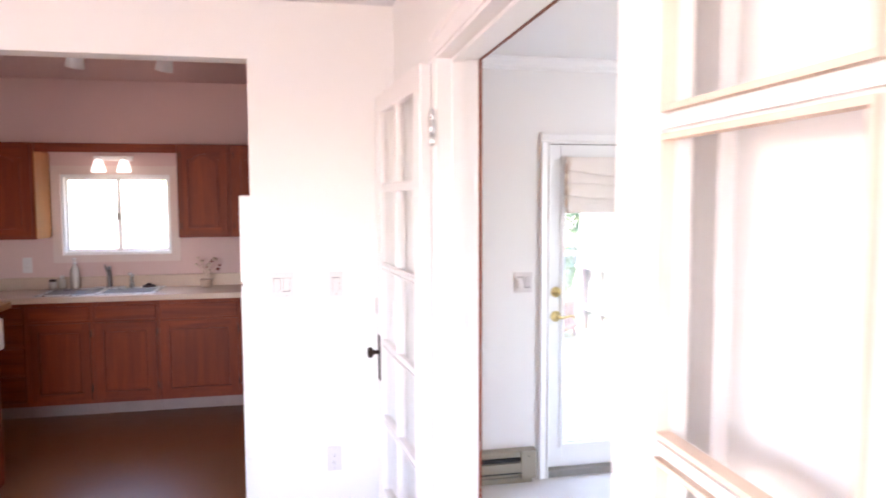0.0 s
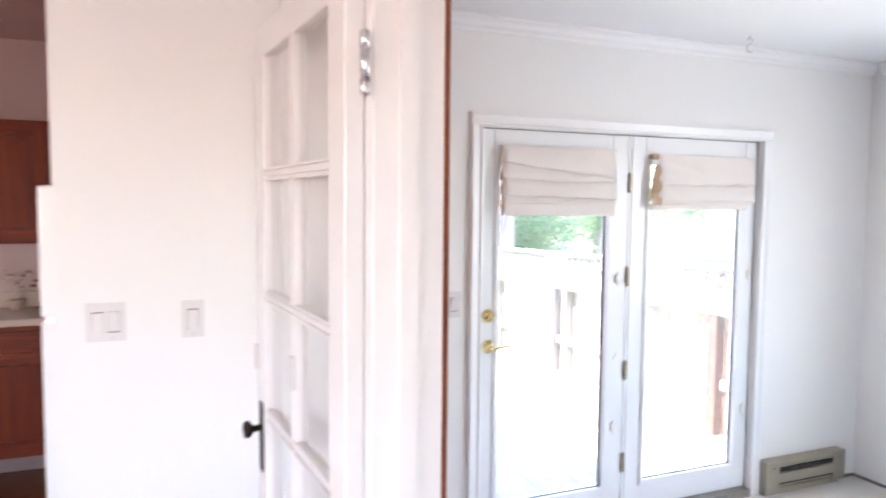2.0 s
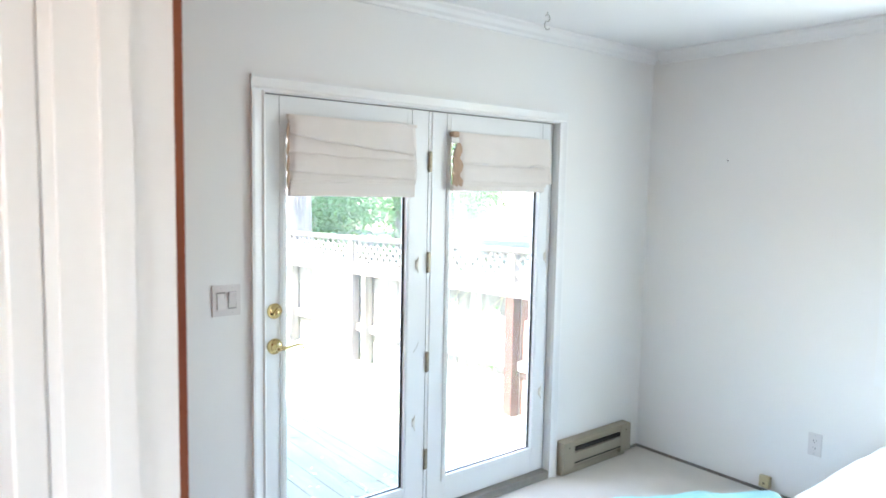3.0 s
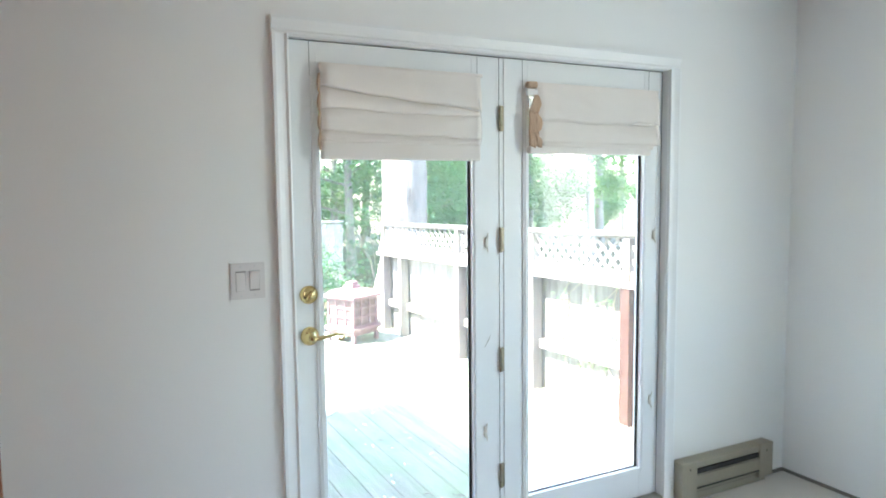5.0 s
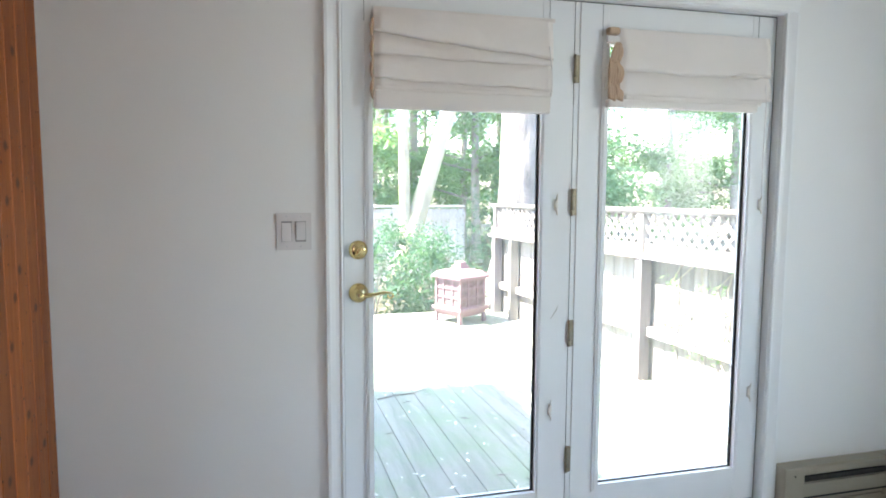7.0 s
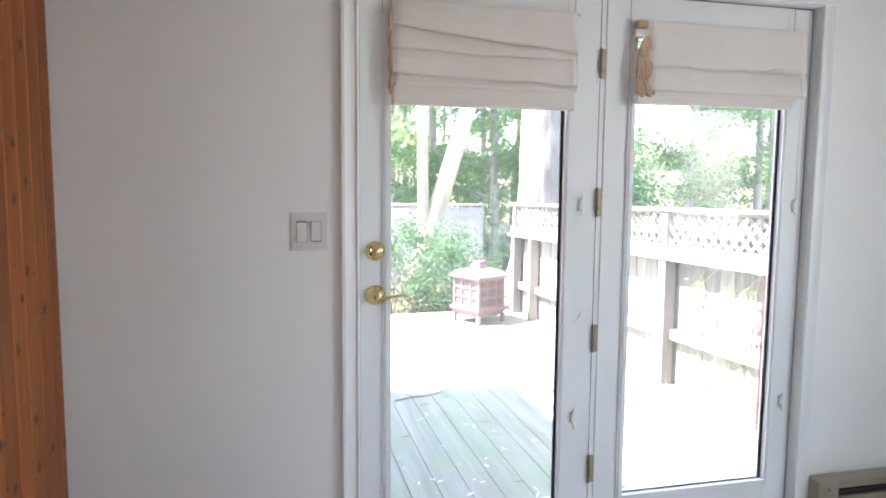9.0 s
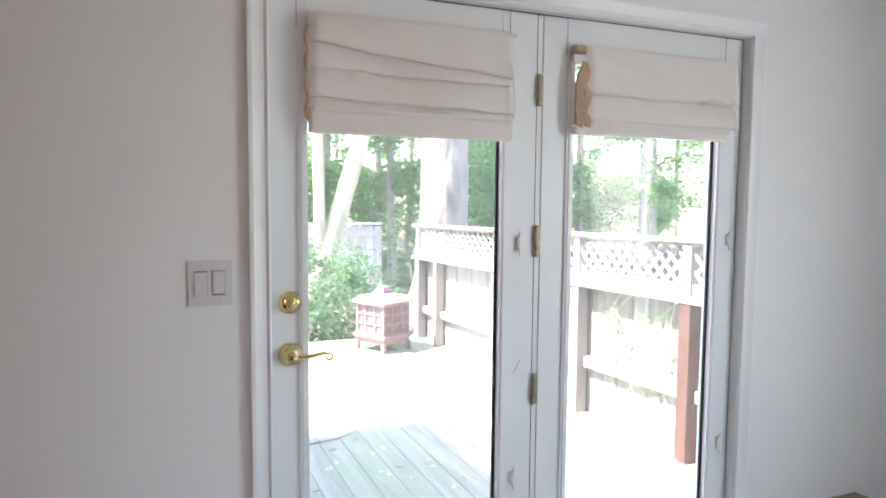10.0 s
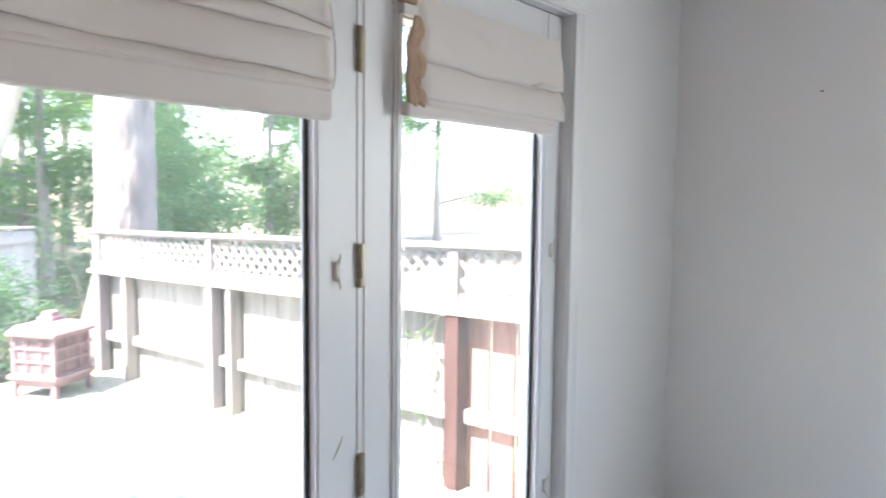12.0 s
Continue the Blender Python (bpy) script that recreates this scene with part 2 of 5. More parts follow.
def mottled(m, color, scale, share):
    """Broad patches of another colour that run on from board to board."""
    n, l = m.node_tree.nodes, m.node_tree.links
    base = n["Principled BSDF"].inputs["Base Color"]
    was = base.links[0].from_socket
    geo, ns, rg, mx = n.new("ShaderNodeNewGeometry"), n.new("ShaderNodeTexNoise"), n.new("ShaderNodeMapRange"), n.new("ShaderNodeMix")
    ns.inputs["Scale"].default_value, ns.inputs["Detail"].default_value, ns.inputs["Roughness"].default_value = scale, 7, 0.65
    rg.inputs[1].default_value, rg.inputs[2].default_value, rg.inputs[3].default_value, rg.inputs[4].default_value = 0.42, 0.66, 0.0, share
    mx.data_type = "RGBA"
    mx.inputs[7].default_value = (*color, 1)
    l.new(geo.outputs["Position"], ns.inputs["Vector"]), l.new(ns.outputs["Fac"], rg.inputs[0])
    l.new(rg.outputs[0], mx.inputs[0]), l.new(was, mx.inputs[6]), l.new(mx.outputs[2], base)


mottled(DECK, (0.215, 0.285, 0.165), 1.9, 0.75)
FENCE = wood("weathered_grey_fence", (0.385, 0.35, 0.325), (0.25, 0.22, 0.20), 0.85, "z", 7, 0, 0.14)
# Back fence copy of the wood, its bright daylight put into a paler colour.
BACKFENCE = wood("daylit_weathered_fence", (0.64, 0.60, 0.57), (0.50, 0.455, 0.43), 0.85, "z", 7, 0, 0.12)
POST = wood("weathered_brown_post", (0.30, 0.262, 0.262), (0.20, 0.17, 0.17), 0.85, "z", 7, 0, 0.10)
REDFENCE = wood("faded_red_fence", (0.40, 0.225, 0.19), (0.26, 0.135, 0.11), 0.85, "z", 7, 0, 0.12)
REDPOST = wood("red_brown_post", (0.105, 0.047, 0.038), (0.062, 0.027, 0.022), 0.8, "z", 7, 0, 0.1)
TERRACOTTA = material("rusted_red_iron", (0.235, 0.148, 0.158), 0.75, 0.1, vary=0.16, scale=14, bump=0.3, bump_scale=120)
MESH_DARK = material("dark_wire_mesh", (0.15, 0.10, 0.10), 0.7, 0.2, vary=0.2, scale=40)
BARK = material("pine_bark", (0.215, 0.182, 0.160), 0.95, vary=0.42, scale=9, bump=1.0, bump_scale=16, stretch=(1, 1, 0.3))
BARK3 = material("grey_bark", (0.31, 0.27, 0.235), 0.95, vary=0.3, scale=8, bump=0.9, bump_scale=18, stretch=(1, 1, 0.3))
BARK2 = material("pale_bark", (0.40, 0.35, 0.25), 0.95, vary=0.22, scale=6, bump=0.8, bump_scale=24, stretch=(1, 1, 0.3))
BARK.node_tree.nodes["Bump"].inputs["Distance"].default_value = 0.03
SOIL = material("leaf_litter_ground", (0.13, 0.10, 0.06), 0.95, vary=0.3, scale=3, bump=0.8, bump_scale=30)
LITTER = material("dead_leaf", (0.78, 0.73, 0.62), 0.8, vary=0.2, scale=30)


def leaf_material(name, color):
    m = material(name, color, 0.5, vary=0.25, scale=1.3, bump=0, bump_scale=8)
    b = m.node_tree.nodes["Principled BSDF"]
    b.inputs["Transmission Weight"].default_value = 0.0
    n, l = m.node_tree.nodes, m.node_tree.links
    tl, mx = n.new("ShaderNodeBsdfTranslucent"), n.new("ShaderNodeMixShader")
    tl.inputs[0].default_value = (color[0] * 2.0, color[1] * 1.8, color[2] * 1.2, 1)
    mx.inputs[0].default_value = 0.5
    l.new(b.outputs[0], mx.inputs[1]), l.new(tl.outputs[0], mx.inputs[2])
    l.new(mx.outputs[0], n["Material Output"].inputs[0])
    return m


LEAF = leaf_material("green_leaf", (0.14, 0.25, 0.115))
LEAF_FAR = leaf_material("far_green_leaf", (0.145, 0.26, 0.135))
SHRUB = leaf_material("shrub_leaf", (0.042, 0.10, 0.052))

# ---- building helpers ----


def box(bm, x0, y0, z0, x1, y1, z1):
    """A box between two corners."""
    lo = (min(x0, x1), min(y0, y1), min(z0, z1))
    hi = (max(x0, x1), max(y0, y1), max(z0, z1))
    v = [bm.verts.new((hi[0] if i & 1 else lo[0], hi[1] if i & 2 else lo[1], hi[2] if i & 4 else lo[2])) for i in range(8)]
    for f in ((0, 2, 3, 1), (4, 5, 7, 6), (0, 1, 5, 4), (2, 6, 7, 3), (0, 4, 6, 2), (1, 3, 7, 5)):
        bm.faces.new([v[i] for i in f])
    return v


def boxes(*list_of):
    bm = bmesh.new()
    for b in list_of:
        box(bm, *b)
    return bm


def soft_box(x0, y0, z0, x1, y1, z1, r=0.003, seg=2):
    """A box with rounded edges."""
    bm = boxes((x0, y0, z0, x1, y1, z1))
    bmesh.ops.bevel(bm, geom=bm.edges[:], offset=r, segments=seg, affect="EDGES", profile=0.5)
    return bm


def turned(profile, seg=20, axis="z"):
    """A body of revolution from (radius, height) pairs."""
    bm = bmesh.new()
    rings = []
    for r, h in profile:
        ring = []
        for i in range(seg):
            a = 2 * math.pi * i / seg
            c, s = r * math.cos(a), r * math.sin(a)
            ring.append(bm.verts.new({"z": (c, s, h), "y": (c, h, s), "x": (h, c, s)}[axis]))
        rings.append(ring)
    for a, b in zip(rings, rings[1:]):
        for i in range(seg):
            bm.faces.new((a[i], a[(i + 1) % seg], b[(i + 1) % seg], b[i]))
    bm.faces.new(rings[0]), bm.faces.new(rings[-1])
    bmesh.ops.recalc_face_normals(bm, faces=bm.faces[:])
    return bm


def tube(points, radius, seg=8):
    """A tube along points; radius may be one number or one for each point."""
    bm = bmesh.new()
    pts = [Vector(p) for p in points]
    rad = radius if isinstance(radius, (list, tuple)) else [radius] * len(pts)
    rings = []
    for i, p in enumerate(pts):
        d = (pts[min(i + 1, len(pts) - 1)] - pts[max(i - 1, 0)]).normalized()
        u = d.orthogonal().normalized() if i == 0 else (u - d * u.dot(d)).normalized()
        w = d.cross(u)
        rings.append([bm.verts.new(p + rad[i] * (math.cos(2 * math.pi * k / seg) * u + math.sin(2 * math.pi * k / seg) * w)) for k in range(seg)])
    for a, b in zip(rings, rings[1:]):
        for k in range(seg):
            bm.faces.new((a[k], a[(k + 1) % seg], b[(k + 1) % seg], b[k]))
    bm.faces.new(rings[0]), bm.faces.new(rings[-1])
    bmesh.ops.recalc_face_normals(bm, faces=bm.faces[:])
    return bm


def moved(bm, m):
    bm.transform(m)
    return bm


def smooth(bm):
    for f in bm.faces:
        f.smooth = True
    return bm


def mesh_of(name, bm, mat):
    me = bpy.data.meshes.new(name)
    bmesh.ops.recalc_face_normals(bm, faces=bm.faces[:])
    bm.to_mesh(me)
    bm.free()
    me.materials.append(mat)
    return me


def part(name, bm, mat, parent=None, label=""):
    ob = new(name, mesh_of(name, bm, mat))
    if parent is not None:
        ob.parent = parent
        ob.matrix_parent_inverse = parent.matrix_world.inverted()
    return tagged(ob, label)


def thing(name, label, category, at=(0, 0, 0), group=""):
    ob = new(name)
    ob.empty_display_size = 0.05
    ob.location = at
    ob.matrix_world = Matrix.Translation(at)
    return tagged(ob, label, category, group)


def structure(name, bm, mat, label="", category="wall"):
    return tagged(part(name, bm, mat), label, category, kind="structure")


# ---- large structure ----
# bedroom: pine-boarded wall at x = -0.985, right wall x = 2.53, glazed-door wall y = -0.035, floor z = 0
# dining room: x < -1.10, floor z = 0.07; kitchen beyond its wall at y = -0.558
XP, XR, YW, ZC = -0.991, 2.53, -0.035, 2.55
DX0, DX1, DZ1 = -0.086, 1.655, 2.050          # clear opening for the glazed doors
JY0, JY1, JZ = -1.70, -3.19, 2.187            # doorway between dining room and bedroom
XD, YK, FZ = -1.10, -0.558, 0.07              # dining wall, kitchen wall, upper floor
YKW, XKL = 2.15, -4.12                        # kitchen window wall and left wall
OX1, OZ = -1.795, 2.385                       # kitchen opening

structure("floor_bedroom", boxes((XP - 0.05, -4.3, -0.12, XR, YW, 0.0)), CARPET, "pale cream carpet on the bedroom floor", "floor")
structure("floor_dining", boxes((-4.6, -6.4, -0.12, XP - 0.075, YK, FZ)), DFLOOR, "brown wooden floor of the dining room", "floor")
structure("floor_kitchen", boxes((-4.6, YK, -0.12, XD, YKW, FZ)), KFLOOR, "brown vinyl kitchen floor", "floor")

# the wall with the glazed double door
structure("wall_north", boxes((XP - 0.13, YW, -0.12, DX0 - 0.03, 0.12, ZC + 0.1), (DX1 + 0.03, YW, -0.12, XR + 0.15, 0.12, ZC + 0.1),
                              (DX0 - 0.03, YW, DZ1 + 0.03, DX1 + 0.03, 0.12, ZC + 0.1)), WALL, "white painted wall around the glazed double door")
# right wall with its window opening
WY0, WY1, WZ0, WZ1 = -2.27, -1.47, 0.80, 2.05
structure("wall_east", boxes((XR, WY1, -0.12, XR + 0.15, YW, ZC + 0.1), (XR, -4.3, -0.12, XR + 0.15, WY0, ZC + 0.1),
                             (XR, WY0, -0.12, XR + 0.15, WY1, WZ0), (XR, WY0, WZ1, XR + 0.15, WY1, ZC + 0.1)), WALL, "plain white painted bedroom wall")
structure("wall_south", boxes((XP - 0.115, -4.45, -0.12, XR + 0.15, -4.3, ZC + 0.1)), WALL, "plain white painted bedroom wall")
structure("ceiling_bedroom", boxes((XP, -4.3, ZC, XR, YW, ZC + 0.1)), CEIL, "white painted bedroom ceiling", "ceiling")
# wall between dining room and bedroom
structure("wall_divider", boxes((XD, JY0 + 0.02, -0.12, XP - 0.02, YW, 2.75), (XD, -6.4, -0.12, XP - 0.02, JY1 - 0.02, 2.75),
                                (XD, JY1 - 0.02, JZ + 0.02, XP - 0.02, JY0 + 0.02, 2.75)), WALL, "white painted wall between dining room and bedroom")
# wall between dining room and kitchen
structure("wall_kitchen_opening", boxes((OX1, YK, 0, XD, YK + 0.13, 2.75), (-3.9, YK, OZ, OX1, YK + 0.13, 2.75), (-4.6, YK, 0, -3.9, YK + 0.13, 2.75)),
          WALL, "white painted wall with a wide opening to the kitchen")
# The openings in these two walls are added for the dining fill lamps.
structure("wall_dining_west", boxes((-4.75, -6.4, 0, -4.6, -4.15, 2.75), (-4.75, -2.45, 0, -4.6, YK + 0.13, 2.75), (-4.75, -4.15, 0, -4.6, -2.45, 0.95), (-4.75, -4.15, 2.25, -4.6, -2.45, 2.75)), WALL, "plain white dining room wall")
structure("wall_dining_south", boxes((-4.75, -6.55, 0, -3.9, -6.4, 2.75), (-1.3, -6.55, 0, -0.985, -6.4, 2.75), (-3.9, -6.55, 0, -1.3, -6.4, 0.8),
                                     (-3.9, -6.55, 2.3, -1.3, -6.4, 2.75)), WALL, "plain white dining room wall with an added opening for light")
structure("ceiling_dining", boxes((-4.6, -6.4, 2.66, XD, YK, 2.75)), CEIL, "white painted dining room ceiling", "ceiling")
# kitchen shell
KX0, KX1, KZ0, KZ1 = -3.465, -2.625, 1.275, 1.935     # kitchen window opening
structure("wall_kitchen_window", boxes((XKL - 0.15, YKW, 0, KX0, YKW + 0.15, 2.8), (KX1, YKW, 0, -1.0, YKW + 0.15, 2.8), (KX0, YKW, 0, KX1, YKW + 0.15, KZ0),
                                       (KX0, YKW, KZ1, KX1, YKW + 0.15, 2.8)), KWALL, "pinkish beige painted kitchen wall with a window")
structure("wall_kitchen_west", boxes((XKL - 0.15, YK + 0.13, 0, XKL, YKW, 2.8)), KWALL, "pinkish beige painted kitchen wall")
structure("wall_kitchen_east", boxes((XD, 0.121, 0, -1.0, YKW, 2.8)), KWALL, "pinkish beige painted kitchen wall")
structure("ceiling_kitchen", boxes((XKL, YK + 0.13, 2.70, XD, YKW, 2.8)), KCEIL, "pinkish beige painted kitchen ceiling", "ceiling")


def moulding(profile, a, b, out, up=(0, 0, 1)):
    """A strip with a profile of (out, up) pairs, run from a to b."""
    a, b, out, up = Vector(a), Vector(b), Vector(out), Vector(up)
    bm = bmesh.new()
    ends = [[bm.verts.new(p + out * u + up * w) for u, w in profile] for p in (a, b)]
    k = len(profile)
    for i in range(k):
        bm.faces.new((ends[0][i], ends[0][(i + 1) % k], ends[1][(i + 1) % k], ends[1][i]))
    bm.faces.new(ends[0]), bm.faces.new(ends[1])
    bmesh.ops.recalc_face_normals(bm, faces=bm.faces[:])
    return bm


# crown moulding of the bedroom
CROWN = [(0, 0), (0.055, 0), (0.055, -0.010), (0.040, -0.022), (0.030, -0.040), (0.014, -0.052), (0.010, -0.066), (0, -0.070)]
structure("crown_north", moulding(CROWN, (XP, YW, ZC), (XR, YW, ZC), (0, -1, 0)), TRIM, "white painted crown moulding", "trim")
structure("crown_east", moulding(CROWN, (XR, YW - 0.055, ZC), (XR, -4.3, ZC), (-1, 0, 0)), TRIM, "white painted crown moulding", "trim")
# the gap at the foot of the right wall, where a baseboard is missing
structure("floor_edge_strip", boxes((XR - 0.012, -4.3, 0.0, XR, YW - 0.012, 0.014)), STRIP, "grey bare strip along the wall's foot", "trim")
structure("floor_edge_strip_north", boxes((2.365, YW - 0.012, 0.0, XR, YW, 0.014)), STRIP, "grey bare strip along the wall's foot", "trim")

# doorway jamb: stop profile on the sides and the head
JAMB_X0, JAMB_X1 = XD - 0.012, XP + 0.028
bm = boxes((JAMB_X0, JY0, FZ, JAMB_X1 - 0.006, JY0 + 0.02, JZ), (-1.062, JY0 - 0.012, FZ, -1.025, JY0, JZ - 0.012))
jamb = structure("jamb_north", bm, CREAM, "cream painted door jamb with a stop", "trim")
bm = boxes((JAMB_X0, JY1 - 0.02, FZ, JAMB_X1 - 0.006, JY1, JZ), (-1.062, JY1, FZ, -1.025, JY1 + 0.012, JZ - 0.012))
structure("jamb_south", bm, CREAM, "cream painted door jamb with a stop", "trim")
bm = boxes((JAMB_X0, JY1 - 0.02, JZ, JAMB_X1 - 0.006, JY0 + 0.02, JZ + 0.02), (-1.062, JY1, JZ - 0.012, -1.025, JY0, JZ))
structure("jamb_head", bm, CREAM, "cream painted head jamb with a stop", "trim")
E_ = JAMB_X1 - 0.006
structure("raw_edge_north", boxes((E_, JY0 - 0.001, 0, E_ + 0.012, JY0 + 0.02, JZ + 0.02)), RAW_EDGE, "unpainted reddish wood edge of the jamb", "trim")
structure("raw_edge_south", boxes((E_, JY1 - 0.02, 0, E_ + 0.012, JY1 + 0.001, JZ + 0.02)), RAW_EDGE, "unpainted reddish wood edge of the jamb", "trim")
structure("raw_edge_head", boxes((E_, JY1 + 0.001, JZ - 0.001, E_ + 0.012, JY0 - 0.001, JZ + 0.02)), RAW_EDGE, "unpainted reddish wood edge of the head jamb", "trim")
structure("threshold", boxes((XP - 0.075, JY1, -0.02, XP + 0.01, JY0, FZ)), RAW_EDGE, "brown wooden threshold", "trim")
# casing on the dining side
CASE = [(0, 0), (0.018, 0), (0.018, 0.018), (0.012, 0.024), (0.012, 0.060), (0.020, 0.068), (0.020, 0.085), (0, 0.085)]
structure("casing_dining_north", moulding(CASE, (XD, JY0 + 0.012, FZ), (XD, JY0 + 0.012, JZ + 0.012), (-1, 0, 0), (0, 1, 0)), CREAM, "cream painted door casing", "trim")
structure("casing_dining_south", moulding(CASE, (XD, JY1 - 0.012, FZ), (XD, JY1 - 0.012, JZ + 0.012), (-1, 0, 0), (0, -1, 0)), CREAM, "cream painted door casing", "trim")
structure("casing_dining_head", moulding(CASE, (XD, JY1 - 0.097, JZ + 0.012), (XD, JY0 + 0.097, JZ + 0.012), (-1, 0, 0)), CREAM, "cream painted door casing", "trim")

structure("hinge_strip_north", boxes((XD - 0.0272, JY0 + 0.0065, FZ + 0.01, XD - 0.001, JY0 + 0.0115, JZ)), CREAM, "cream painted strip behind the hinges", "trim")
# glazed-door frame: jambs, head, casing and sill
structure("door_frame_west", boxes((DX0 - 0.03, YW, 0, DX0 - 0.004, 0.12, DZ1 + 0.03)), TRIM, "white painted door frame", "trim")
structure("door_frame_east", boxes((DX1 + 0.004, YW, 0, DX1 + 0.03, 0.12, DZ1 + 0.03)), TRIM, "white painted door frame", "trim")
structure("door_frame_head", boxes((DX0 - 0.004, YW, DZ1 + 0.004, DX1 + 0.004, 0.12, DZ1 + 0.03)), TRIM, "white painted door frame head", "trim")
CASING = [(0, 0), (0.014, 0), (0.016, 0.006), (0.010, 0.014), (0.012, 0.026), (0.017, 0.040), (0.020, 0.047), (0.020, 0.058), (0, 0.058)]
structure("casing_west", moulding(CASING, (DX0 - 0.006, YW, 0), (DX0 - 0.006, YW, DZ1 + 0.008), (0, -1, 0), (-1, 0, 0)), TRIM, "white moulded door casing", "trim")
structure("casing_east", moulding(CASING, (DX1 + 0.006, YW, 0), (DX1 + 0.006, YW, DZ1 + 0.008), (0, -1, 0), (1, 0, 0)), TRIM, "white moulded door casing", "trim")
structure("casing_head", moulding(CASING, (DX0 - 0.064, YW, DZ1 + 0.008), (DX1 + 0.064, YW, DZ1 + 0.008), (0, -1, 0)), TRIM, "white moulded door casing", "trim")
structure("door_sill", boxes((DX0 - 0.004, -0.045, 0.0, DX1 + 0.004, 0.15, 0.045)), SILL, "grey metal door sill", "trim")

# pine boards on the bedroom side of the dividing wall
pine = structure("wall_west", boxes((XP - 0.0195, JY0 + 0.021, 0, XP - 0.016, YW, ZC), (XP - 0.0195, JY1 - 0.021, JZ + 0.021, XP - 0.016, JY0 + 0.02, ZC),
                                    (XP - 0.0195, -4.3, 0, XP - 0.016, JY1 - 0.021, ZC)), RAW_EDGE, "bedroom wall clad in orange knotty pine boards")

# ---- glazed double door ----


def glazed_door(name, x0, x1, glass_x0, glass_x1, label):
    """One leaf: stiles, rails, glazing bead, pane, dark seal. Its room face is at y = 0."""
    z0, z1, gz0, gz1, t = 0.05, DZ1, 0.195, 1.905, 0.045
    d = thing(name, label, "door", ((x0 + x1) / 2, t / 2, 0.05), "glazed double door")
    tagged(d, kind="structure")
    part("stile", soft_box(x0, 0, z0, glass_x0, t, z1, 0.002, 1), DOOR, d)
    part("stile", soft_box(glass_x1, 0, z0, x1, t, z1, 0.002, 1), DOOR, d)
    part("rail", boxes((glass_x0, 0.0005, gz1, glass_x1, t, z1)), DOOR, d)
    part("rail", boxes((glass_x0, 0.0005, z0, glass_x1, t, gz0)), DOOR, d)
    bead = boxes((glass_x0 - 0.026, -0.007, gz0 - 0.026, glass_x0 + 0.001, 0.0, gz1 + 0.026), (glass_x1 - 0.001, -0.007, gz0 - 0.026, glass_x1 + 0.026, 0.0, gz1 + 0.026),
                 (glass_x0 + 0.001, -0.007, gz0 - 0.026, glass_x1 - 0.001, 0.0, gz0 + 0.001), (glass_x0 + 0.001, -0.007, gz1 - 0.001, glass_x1 - 0.001, 0.0, gz1 + 0.026),
                 (glass_x0 - 0.018, -0.011, gz0 - 0.018, glass_x0 - 0.006, -0.007, gz1 + 0.018), (glass_x1 + 0.006, -0.011, gz0 - 0.018, glass_x1 + 0.018, -0.007, gz1 + 0.018))
    part("glazing_bead", bead, DOOR, d)
    part("seal", boxes((glass_x0, 0.0155, gz0, glass_x0 + 0.004, 0.0225, gz1), (glass_x1 - 0.010, 0.0155, gz0, glass_x1, 0.0225, gz1),
                       (glass_x0, 0.0155, gz0, glass_x1, 0.0225, gz0 + 0.004)), SEAL, d, "black rubber glazing seal")
    for x in (glass_x0 - 0.027, glass_x1 + 0.027):
        part("rail_joint", boxes((x - 0.0008, -0.0006, gz1 + 0.026, x + 0.0008, 0.002, z1 - 0.001)), SEAL, d, "fine dark joint in the top rail")
    pane = part("pane", boxes((glass_x0 + 0.004, 0.019, gz0 + 0.004, glass_x1 - 0.010, 0.022, gz1)), GLASS, d, "clear window pane")
    pane.visible_shadow = False
    return d


door_1 = glazed_door("door_1", DX0, 0.772, 0.018, 0.644, "white glazed door with brass handle and lock")
door_2 = glazed_door("door_2", 0.794, DX1, 0.912, 1.545, "white fixed glazed door beside the brass-handled one")
post = structure("door_mullion", boxes((0.772, 0.004, 0.045, 0.794, 0.05, DZ1)), DOOR, "white strip between the two glazed doors", "trim")
part("gap", boxes((0.7712, -0.0005, 0.05, 0.7728, 0.004, DZ1)), SEAL, door_1, "dark gap at the hinge side")
for a in ((DX0 - 0.004, 0.004, 0.05, DX0 - 0.0005, 0.03, DZ1), (DX1 + 0.0005, 0.004, 0.05, DX1 + 0.004, 0.03, DZ1), (DX0 - 0.004, 0.004, DZ1 + 0.0005, DX1 + 0.004, 0.03, DZ1 + 0.004)):
    part("weatherstrip", boxes(a), SEAL, post, "dark weatherstrip in the door gap")
for z in (1.808, 1.316, 0.815, 0.314):
    h = part("hinge", boxes((0.7735, -0.006, z - 0.05, 0.792, 0.004, z + 0.05)), DULL_BRASS, door_1, "tarnished brass hinge")
    k = turned([(0.0, -0.052), (0.006, -0.050), (0.007, -0.048)] + [(0.007, -0.03), (0.0062, -0.0295), (0.007, -0.029)] + [(0.007, 0.048), (0.006, 0.05), (0.0, 0.052)], 12)
    part("knuckle", moved(smooth(k), Matrix.Translation((0.7735, -0.008, z))), DULL_BRASS, h)

# dining french leaves


